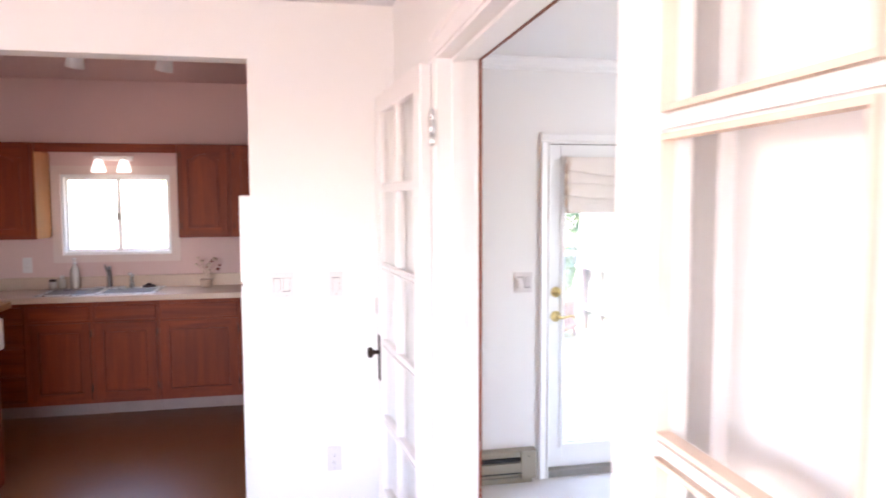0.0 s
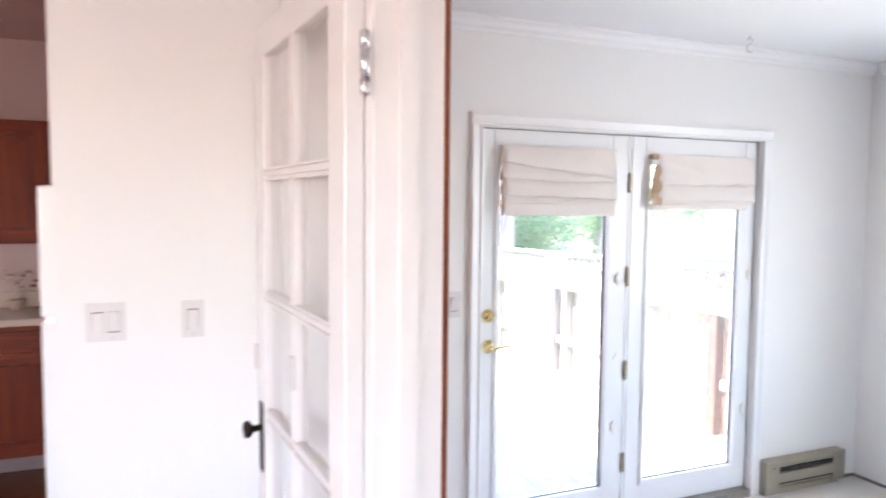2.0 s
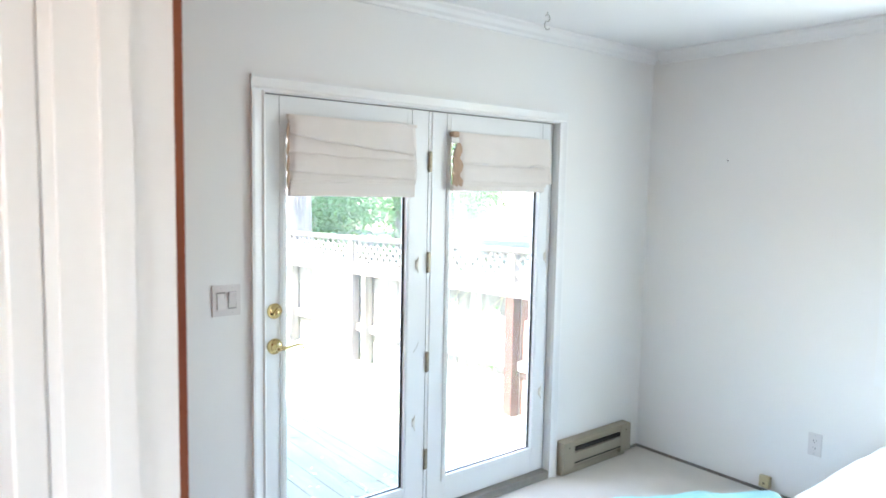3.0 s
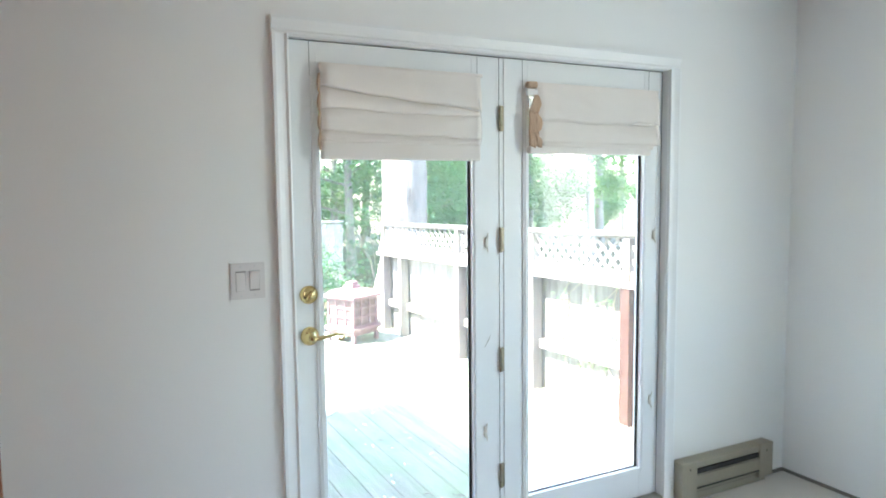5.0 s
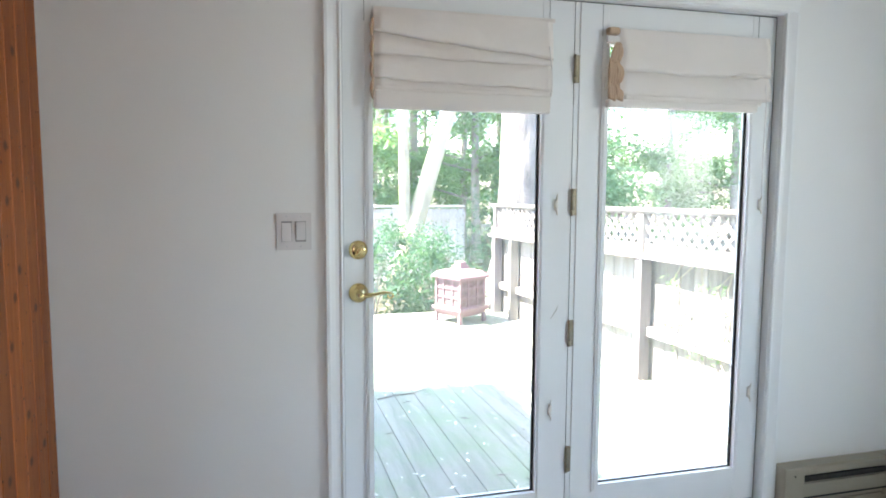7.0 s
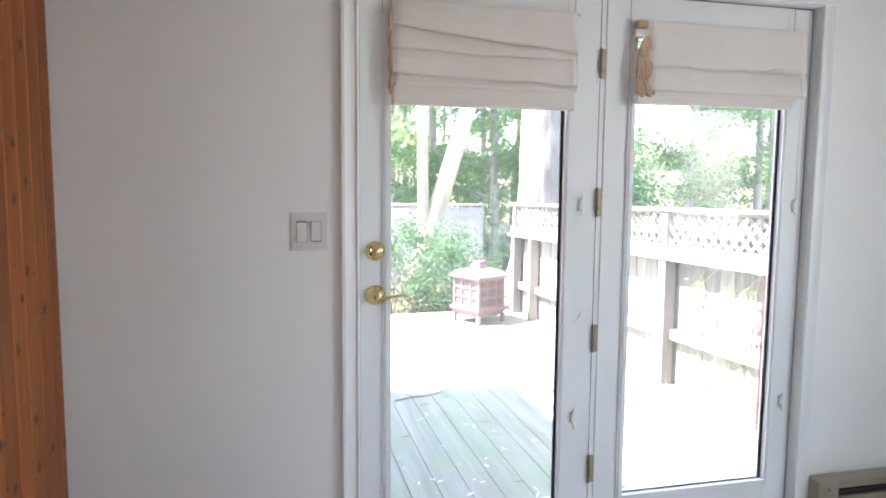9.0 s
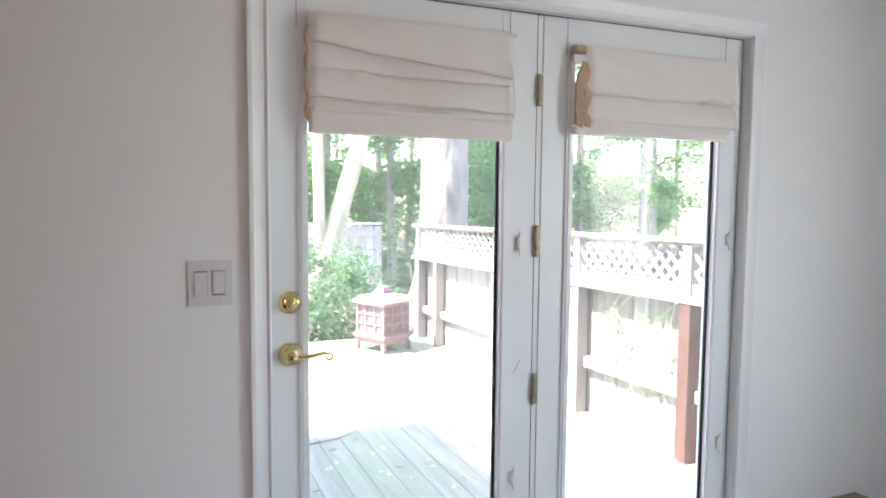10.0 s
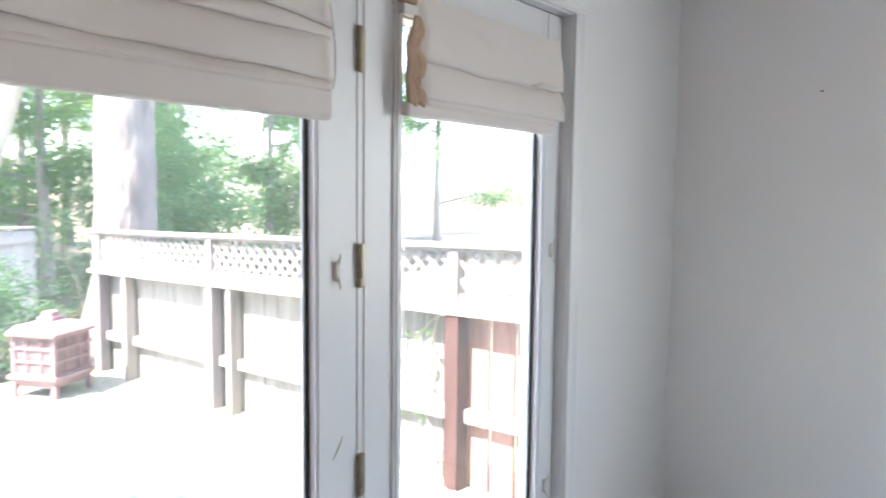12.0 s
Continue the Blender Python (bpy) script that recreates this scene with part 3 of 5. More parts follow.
def french_leaf(name, label, flip, lift=0.0):
    """A ten-pane leaf, built from its hinge at the origin along +y, room face towards -x, then turned."""
    W, z0, z1, st, tr, mu = 0.765, 0.01, 2.100, 0.097, 0.075, 0.022
    gz0, tr = 0.38 + lift, tr - lift
    d = thing(name, label, "door", (0, 0, 0), "french doors")
    tagged(d, kind="structure")
    part("stile", soft_box(-0.04, 0, z0, 0, st, z1, 0.003, 1), CREAM, d)
    part("stile", soft_box(-0.04, W - st, z0, 0, W, z1, 0.003, 1), CREAM, d)
    part("rail", boxes((-0.0395, st, z1 - tr, -0.0005, W - st, z1)), CREAM, d)
    part("rail", boxes((-0.0395, st, z0, -0.0005, W - st, gz0)), CREAM, d)
    ph = (z1 - tr - gz0 + mu) / 5
    pw = (W - 2 * st - mu) / 2
    for r in range(1, 5):
        z = gz0 + r * ph - mu
        part("muntin", boxes((-0.036, st, z + 0.005, -0.004, W - st, z + mu - 0.005), (-0.028, st, z, -0.012, W - st, z + mu)), CREAM, d)
    for r in range(5):
        z = gz0 + r * ph
        part("muntin", boxes((-0.036, W / 2 - 0.006, z, -0.004, W / 2 + 0.006, z + ph - mu), (-0.028, W / 2 - mu / 2, z, -0.012, W / 2 + mu / 2, z + ph - mu)), CREAM, d)
        for c in range(2):
            y = st + c * (pw + mu)
            p = part("pane", boxes((-0.0215, y, z, -0.0185, y + pw, z + ph - mu)), INDOOR_GLASS, d)
            p.visible_shadow = False
            part("glazing_bead", boxes((-0.0385, y, z, -0.0218, y + 0.006, z + ph - mu), (-0.0385, y + pw - 0.006, z, -0.0218, y + pw, z + ph - mu),
                                       (-0.0385, y + 0.006, z, -0.0218, y + pw - 0.006, z + 0.006), (-0.0385, y + 0.006, z + ph - mu - 0.006, -0.0218, y + pw - 0.006, z + ph - mu)), CREAM if flip else PUTTY, d)
    for z in (1.89, 0.25):
        k = turned([(0.0, -0.062), (0.007, -0.058), (0.009, -0.055), (0.009, -0.026), (0.0075, -0.025), (0.009, -0.024), (0.009, 0.024), (0.0075, 0.025),
                    (0.009, 0.026), (0.009, 0.055), (0.007, 0.058), (0.0, 0.062)], 12)
        h = part("hinge", moved(smooth(k), Matrix.Translation((-0.004, -0.012, z))), STEEL, d, "painted steel hinge")
    if flip:
        esc = part("lock_plate", soft_box(-0.044, W - 0.075, 0.86, -0.040, W - 0.030, 1.06, 0.002), DARK_BRONZE, d, "dark bronze lock plate")
        kn = turned([(0.010, 0), (0.009, 0.018), (0.012, 0.024), (0.022, 0.030), (0.025, 0.038), (0.021, 0.047), (0.0, 0.052)], 16, "x")
        part("knob", moved(smooth(kn), Matrix.Scale(-1, 4, (1, 0, 0)) @ Matrix.Translation((0.044, W - 0.052, 0.985))), DARK_BRONZE, esc, "dark bronze door knob")
        part("latch", soft_box(-0.050, W - 0.030, 1.15, -0.037, W - 0.004, 1.22, 0.002), PLATE, d, "small painted latch")
        part("catch", soft_box(-0.048, W / 2 - 0.020, 1.18, -0.036, W / 2 + 0.012, 1.26, 0.002), PLATE, d, "small pale grey catch")
    return d


leaf = french_leaf("door_3", "open cream ten-pane french door with a dark knob", True)
leaf.matrix_world = pose(XD - 0.028, JY0 + 0.006, FZ, 0, 0, 5.0)
leaf2 = french_leaf("door_4", "open cream ten-pane french door folded back", False, 0.026)
leaf2.matrix_world = Matrix.Translation((XD - 0.063, JY1 - 0.023, FZ)) @ Matrix.Rotation(radians(-1.2), 4, "Z") @ Matrix.Scale(-1, 4, (0, 1, 0))

# ---- kitchen ----


def cabinet_door(name, x0, x1, z0, z1, y, parent, arched=False, label=""):
    """A framed door with a raised panel, its face towards -y."""
    f = 0.055
    d = part(name, boxes((x0 + f - 0.002, y - 0.001, z0 + f - 0.002, x1 - f + 0.002, y, z1 - f + 0.002)), CABINET, parent, label)
    part("stile", boxes((x0, y - 0.018, z0, x0 + f, y, z1)), CABINET, d)
    part("stile", boxes((x1 - f, y - 0.018, z0, x1, y, z1)), CABINET, d)
    part("rail", boxes((x0 + f, y - 0.0175, z0, x1 - f, y, z0 + f)), CABINET_X, d)
    top = bmesh.new()
    steps = 12
    rows = []
    for i in range(steps + 1):
        u = i / steps
        x = x0 + f + (x1 - x0 - 2 * f) * u
        drop = f
        if arched:
            drop = f + 0.045 * (1 - math.sin(math.pi * min(max((u - 0.12) / 0.76, 0), 1)) ** 0.8)
        rows.append([top.verts.new((x, yy, z)) for yy in (y - 0.0175, y) for z in (z1, z1 - drop)])
    for a, b in zip(rows, rows[1:]):
        for p, q in ((0, 1), (1, 3), (3, 2), (2, 0)):
            top.faces.new((a[p], a[q], b[q], b[p]))
    top.faces.new(rows[0][i] for i in (0, 1, 3, 2)), top.faces.new(rows[-1][i] for i in (0, 1, 3, 2))
    part("rail", top, CABINET_X, d)
    if not arched:
        raised = boxes((x0 + f + 0.02, y - 0.013, z0 + f + 0.02, x1 - f - 0.02, y - 0.001, z1 - f - 0.02))
    else:
        raised = bmesh.new()
        xa, xb, za, zb = x0 + f + 0.022, x1 - f - 0.022, z0 + f + 0.022, z1 - f - 0.022
        front = []
        pts = [(xa, za), (xb, za)] + [(xb + (xa - xb) * i / steps, zb - 0.045 * (1 - math.sin(math.pi * min(max((i / steps - 0.1) / 0.8, 0), 1)) ** 0.8)) for i in range(steps + 1)]
        lo = [raised.verts.new((x, y - 0.001, z)) for x, z in pts]
        hi = [raised.verts.new((x, y - 0.013, z)) for x, z in pts]
        raised.faces.new(hi)
        for i in range(len(pts)):
            raised.faces.new((lo[i], lo[(i + 1) % len(pts)], hi[(i + 1) % len(pts)], hi[i]))
    part("raised_panel", raised, CABINET, d)
    return d


CF = 1.645   # face of the base cabinets
BASES = [(-3.83, -3.578, True), (-3.578, -3.122, False), (-3.122, -2.648, False), (-2.648, -2.04, False), (-2.04, -1.5, False)]
for x0, x1, drawers in BASES:
    c = thing("base_cabinet", "reddish-brown stained oak base cabinet under the worktop", "cabinet", ((x0 + x1) / 2, (CF + YKW) / 2, FZ), "base cabinets")
    part("body", boxes((x0 + 0.001, CF, FZ + 0.10, x1 - 0.001, YKW - 0.003, FZ + 0.884)), CABINET, c)
    part("toe_kick", boxes((x0 + 0.001, CF + 0.06, FZ, x1 - 0.001, CF + 0.075, FZ + 0.10)), TOE, c, "grey-brown toe kick")
    g = 0.022
    if drawers:
        for z0, z1 in ((0.745, 0.855), (0.56, 0.73), (0.35, 0.545), (0.135, 0.335)):
            part("drawer", soft_box(x0 + g, CF - 0.018, FZ + z0, x1 - g, CF, FZ + z1, 0.004), CABINET_X, c)
    else:
        part("drawer", soft_box(x0 + g, CF - 0.018, FZ + 0.745, x1 - g, CF, FZ + 0.855, 0.004), CABINET_X, c, "false drawer front")
        d = cabinet_door("door", x0 + g, x1 - g, FZ + 0.135, FZ + 0.725, CF, c)
        for z in (0.22, 0.64):
            part("hinge", boxes((x1 - g, CF - 0.012, FZ + z - 0.025, x1 - g + 0.008, CF - 0.001, FZ + z + 0.025)), DARK_BRONZE, d, "dark metal hinge")

top = thing("worktop", "beige laminate worktop with a low backsplash", "worktop", (-2.8, 1.85, FZ + 0.885))
part("slab", soft_box(XKL + 0.002, CF - 0.03, FZ + 0.885, -1.5, YKW - 0.022, FZ + 0.93, 0.006), LAMINATE, top)
part("backsplash", soft_box(XKL + 0.002, YKW - 0.021, FZ + 0.885, -1.5, YKW - 0.001, FZ + 1.03, 0.004), LAMINATE, top)

sink = thing("kitchen_sink", "stainless steel double-bowl drop-in sink with a faucet", "sink", (-3.1, 1.86, FZ + 0.93))
ZS = FZ + 0.931
part("rim", boxes((-3.53, 1.665, ZS, -2.68, 1.70, ZS + 0.008), (-3.53, 2.03, ZS, -2.68, 2.10, ZS + 0.008), (-3.53, 1.70, ZS, -3.49, 2.03, ZS + 0.008),
                  (-2.72, 1.70, ZS, -2.68, 2.03, ZS + 0.008), (-3.125, 1.70, ZS, -3.085, 2.03, ZS + 0.008)), STEEL, sink)
# Flat bowl plates; the shade of a recess is put into their darker steel.
for xa, xb in ((-3.49, -3.125), (-3.085, -2.72)):
    part("bowl", boxes((xa, 1.70, ZS + 0.0005, xb, 2.03, ZS + 0.002)), SINK, sink)
tap = part("faucet", tube([(-3.10, 2.06, ZS), (-3.10, 2.06, ZS + 0.11), (-3.095, 2.04, ZS + 0.15), (-3.075, 1.97, ZS + 0.185), (-3.06, 1.90, ZS + 0.185), (-3.055, 1.88, ZS + 0.165)],
                           [0.022, 0.017, 0.015, 0.013, 0.014, 0.016], 12), TAP, sink, "dark metal faucet")
part("lever", tube([(-3.10, 2.06, ZS + 0.12), (-3.125, 2.07, ZS + 0.16), (-3.135, 2.075, ZS + 0.20)], [0.012, 0.009, 0.007], 10), TAP, tap)
part("base", soft_box(-3.22, 2.035, ZS + 0.008, -2.98, 2.085, ZS + 0.018, 0.004), STEEL, tap)
part("sprayer", smooth(tube([(-2.93, 2.06, ZS + 0.008), (-2.93, 2.06, ZS + 0.06), (-2.925, 2.05, ZS + 0.11), (-2.945, 2.035, ZS + 0.125)], [0.02, 0.013, 0.014, 0.012], 10)), STEEL, sink)
part("drain_stopper", moved(turned([(0.05, 0), (0.05, 0.012), (0.02, 0.02), (0.02, 0.03)], 14), Matrix.Translation((-2.80, 2.06, ZS + 0.008))), DARK_BRONZE, sink, "dark sink stopper")


def bottle(name, label, x, y, z, profile, mat, cap=None, cap_mat=None):
    b = thing(name, label, "bottle", (x, y, z))
    part("body", moved(smooth(turned(profile, 16)), Matrix.Translation((x, y, z))), mat, b)
    if cap:
        part("cap", moved(smooth(turned(cap, 14)), Matrix.Translation((x, y, z + profile[-1][1]))), cap_mat, b)
    return b


PLASTIC = material("clear_soap_plastic", (0.52, 0.46, 0.40), 0.2, vary=0.03)
bottle("soap_bottle", "translucent pale soap bottle with a white pump", -3.36, 2.06, ZS + 0.008,
       [(0.0, 0), (0.032, 0.002), (0.034, 0.02), (0.034, 0.14), (0.026, 0.17), (0.012, 0.185), (0.012, 0.2)], PLASTIC,
       [(0.014, 0), (0.014, 0.02), (0.006, 0.022), (0.006, 0.035), (0.016, 0.037), (0.016, 0.05), (0.0, 0.052)], PLATE)
bottle("small_bottle", "small pale bottle beside the sink", -3.455, 2.06, ZS + 0.008,
       [(0.0, 0), (0.026, 0.002), (0.028, 0.07), (0.018, 0.085), (0.012, 0.09)], PLASTIC, [(0.014, 0), (0.014, 0.02), (0.0, 0.022)], PLATE)
bottle("spice_jar", "small jar with a dark lid beside the sink", -3.53, 2.075, FZ + 0.931,
       [(0.0, 0), (0.027, 0.002), (0.028, 0.06), (0.024, 0.068)], PLASTIC, [(0.027, 0), (0.027, 0.018), (0.0, 0.02)], DARK_BRONZE)

# a small potted spray with pale flowers on the worktop
pot = thing("flower_arrangement", "spray of small pale and red flowers in a pot", "plant", (-2.34, 2.0, FZ + 0.931))
part("pot", moved(smooth(turned([(0.0, 0), (0.035, 0), (0.05, 0.06), (0.052, 0.065), (0.044, 0.066)], 16)), Matrix.Translation((-2.34, 2.0, FZ + 0.931))), LAMINATE, pot)
rng = random.Random(4)
BLOOM = material("pale_petal", (0.62, 0.50, 0.40), 0.8)
BLOOM_R = material("red_petal", (0.25, 0.05, 0.04), 0.8)
for i in range(14):
    a, reach, h = rng.uniform(0, 6.28), rng.uniform(0.03, 0.14), rng.uniform(0.06, 0.20)
    tip = Vector((-2.34 + reach * math.cos(a), 2.0 + reach * 0.6 * math.sin(a), FZ + 0.978 + h))
    part("stem", tube([(-2.34, 2.0, FZ + 0.978), (-2.34 + reach * 0.3 * math.cos(a), 2.0, FZ + 0.978 + h * 0.6), tip], 0.003, 5), BLOOM, pot)
    fl = bmesh.new()
    bmesh.ops.create_icosphere(fl, subdivisions=1, radius=rng.uniform(0.012, 0.024), matrix=Matrix.Translation(tip) @ Matrix.Diagonal((1, 1, 0.6, 1)))
    part("flower", smooth(fl), BLOOM_R if i % 4 == 0 else BLOOM, pot)

# wall cabinets and the valance between them
UY = YKW - 0.33
for x0, x1, split in ((XKL + 0.002, -3.545, 1), (-2.515, -2.11, 1), (-2.11, -1.55, 1)):
    c = thing("wall_cabinet", "reddish-brown stained oak wall cabinet with an arched panel door", "cabinet", ((x0 + x1) / 2, (UY + YKW) / 2, 1.42), "wall cabinets")
    part("body", boxes((x0 + 0.001, UY, 1.425, x1 - 0.001, YKW - 0.003, 2.165)), CABINET, c)
    if x1 == -3.545:
        # Brightness of the cabinet's window side is put into this panel's colour.
        part("end_panel", boxes((x1 - 0.001, UY + 0.002, 1.427, x1 + 0.006, YKW - 0.003, 2.10)), PALE_WOOD, c, "end panel in pale oak for the window light on it")
    d = cabinet_door("door", x0 + 0.03, x1 - 0.02, 1.45, 2.145, UY, c, arched=True)
    for z in (1.52, 2.08):
        part("hinge", boxes((x0 + 0.022, UY - 0.012, z - 0.025, x0 + 0.03, UY - 0.001, z + 0.025)), DARK_BRONZE, d, "dark metal hinge")
val = thing("valance", "reddish-brown wooden valance board above the sink window", "valance", (-3.03, UY, 2.1))
part("board", soft_box(-3.538, UY + 0.002, 2.095, -2.517, UY + 0.02, 2.165, 0.003), CABINET_X, val)

# kitchen window: casing, frame, sliding sashes
kw = thing("window_1", "white sliding kitchen window with two panes over the sink", "window", (-3.03, YKW, KZ0))
tagged(kw, kind="structure")
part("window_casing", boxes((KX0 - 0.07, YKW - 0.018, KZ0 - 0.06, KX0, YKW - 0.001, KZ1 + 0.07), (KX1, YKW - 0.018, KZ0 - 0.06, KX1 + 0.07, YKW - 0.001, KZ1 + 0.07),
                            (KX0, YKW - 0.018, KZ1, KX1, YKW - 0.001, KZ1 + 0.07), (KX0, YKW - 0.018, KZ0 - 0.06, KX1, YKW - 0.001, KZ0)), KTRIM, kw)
part("window_frame", boxes((KX0, YKW, KZ0, KX0 + 0.02, YKW + 0.09, KZ1), (KX1 - 0.02, YKW, KZ0, KX1, YKW + 0.09, KZ1),
                           (KX0 + 0.02, YKW, KZ0, KX1 - 0.02, YKW + 0.09, KZ0 + 0.025), (KX0 + 0.02, YKW, KZ1 - 0.025, KX1 - 0.02, YKW + 0.09, KZ1)), TRIM, kw)
for xa, xb, yo in ((KX0 + 0.02, -3.02, 0.04), (-3.06, KX1 - 0.02, 0.06)):
    s = part("sash", boxes((xa, YKW + yo, KZ0 + 0.026, xa + 0.022, YKW + yo + 0.018, KZ1 - 0.026), (xb - 0.022, YKW + yo, KZ0 + 0.026, xb, YKW + yo + 0.018, KZ1 - 0.026),
                           (xa + 0.022, YKW + yo, KZ0 + 0.026, xb - 0.022, YKW + yo + 0.018, KZ0 + 0.044), (xa + 0.022, YKW + yo, KZ1 - 0.044, xb - 0.022, YKW + yo + 0.018, KZ1 - 0.026)), TRIM, kw)
    p = part("pane", boxes((xa + 0.022, YKW + yo + 0.007, KZ0 + 0.044, xb - 0.022, YKW + yo + 0.010, KZ1 - 0.044)), GLASS, s)
    p.visible_shadow = False
part("catch", soft_box(-3.055, YKW + 0.030, 1.56, -3.035, YKW + 0.040, 1.62, 0.002), DARK_BRONZE, kw, "dark window catch")

# wall light over the window
SHADE = glow_material("lit_frosted_glass", (1.0, 0.90, 0.80), 0.10)
wl = thing("wall_light", "two-lamp wall light with lit frosted glass shades", "wall lamp", (-3.05, YKW - 0.02, 2.05))
part("bar", soft_box(-3.20, YKW - 0.045, 2.045, -2.90, YKW - 0.02, 2.085, 0.006), CREAM, wl)
for x in (-3.145, -2.955):
    arm = part("arm", tube([(x, YKW - 0.04, 2.065), (x, YKW - 0.09, 2.075), (x, YKW - 0.11, 2.05)], 0.009, 8), CREAM, wl)
    sh = turned([(0.022, 0), (0.030, -0.01), (0.044, -0.05), (0.056, -0.10), (0.050, -0.10), (0.02, -0.02)], 18)
    part("shade", moved(smooth(sh), Matrix.Translation((x, YKW - 0.11, 2.05))), SHADE, arm, "glowing frosted glass shade")
# ceiling spots
for x, y, kind in ((-3.59, 1.15, 0), (-2.99, 1.03, 1), (-2.44, 1.06, 1)):
    s_ = thing("ceiling_spot", "white cylindrical ceiling spotlight" if kind else "ceiling spotlight with its dark round opening turned to the room", "ceiling lamp", (x, y, 2.70), "kitchen spots")
    part("mount", moved(turned([(0.05, 0), (0.05, -0.015), (0.012, -0.018), (0.012, -0.03)], 16), Matrix.Translation((x, y, 2.699))), TRIM, s_)
    b = turned([(0.0, 0.02), (0.03, 0.018), (0.05, 0.0), (0.060, -0.075), (0.054, -0.075), (0.045, -0.02)], 20)
    tilt = pose(x, y, 2.672, 16, 12, 0) if kind else pose(x, y, 2.66, -38, -22, 0)
    can = part("can", moved(smooth(b), tilt), TRIM, s_)
    part("opening", moved(turned([(0.055, -0.072), (0.055, -0.066), (0.0, -0.066)], 20), tilt), BLACK, can, "dark lamp opening")

# refrigerator: its side and door edges show past the opening
fr = thing("refrigerator", "white top-freezer refrigerator beside the kitchen opening", "refrigerator", (-1.5, 0.0, FZ))
part("cabinet", soft_box(-1.785, -0.37, FZ + 0.02, -1.12, 0.37, FZ + 1.66, 0.008), FRIDGE, fr)
part("freezer_door", soft_box(-1.862, -0.375, FZ + 1.235, -1.79, 0.375, FZ + 1.675, 0.010), FRIDGE, fr)
part("lower_door", soft_box(-1.862, -0.375, FZ + 0.09, -1.79, 0.375, FZ + 1.222, 0.010), FRIDGE, fr)
part("gasket", boxes((-1.83, -0.36, FZ + 1.222, -1.80, 0.36, FZ + 1.235)), BLACK, fr, "dark door gap")
part("hinge", boxes((-1.85, -0.372, FZ + 1.218, -1.80, -0.35, FZ + 1.239)), STEEL, fr)
part("foot", boxes((-1.78, -0.36, FZ, -1.72, -0.30, FZ + 0.02)), BLACK, fr)
part("foot", boxes((-1.2, 0.30, FZ, -1.14, 0.36, FZ + 0.02)), BLACK, fr)

# kitchen peninsula with a bar top
isl = thing("kitchen_peninsula", "oak kitchen peninsula with a pale wooden bar top", "kitchen island", (-3.7, 0.6, FZ))
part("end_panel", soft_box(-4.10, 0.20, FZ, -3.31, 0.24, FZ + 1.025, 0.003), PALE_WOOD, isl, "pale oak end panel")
part("body", boxes((-4.10, 0.241, FZ, -3.285, 0.40, FZ + 1.025)), CABINET, isl)
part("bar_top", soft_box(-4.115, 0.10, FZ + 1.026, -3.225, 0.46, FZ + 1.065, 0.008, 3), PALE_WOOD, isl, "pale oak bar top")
tw = thing("hand_towel", "small white towel hanging from the peninsula's side", "towel", (-3.26, 0.36, FZ + 0.8))
part("cloth", soft_box(-3.278, 0.31, FZ + 0.80, -3.248, 0.395, FZ + 0.9785, 0.010, 3), BLIND, tw)
part("bar", tube([(-3.285, 0.30, FZ + 0.955), (-3.262, 0.30, FZ + 0.958), (-3.262, 0.405, FZ + 0.958), (-3.285, 0.405, FZ + 0.955)], 0.005, 8), DARK_BRONZE, tw)

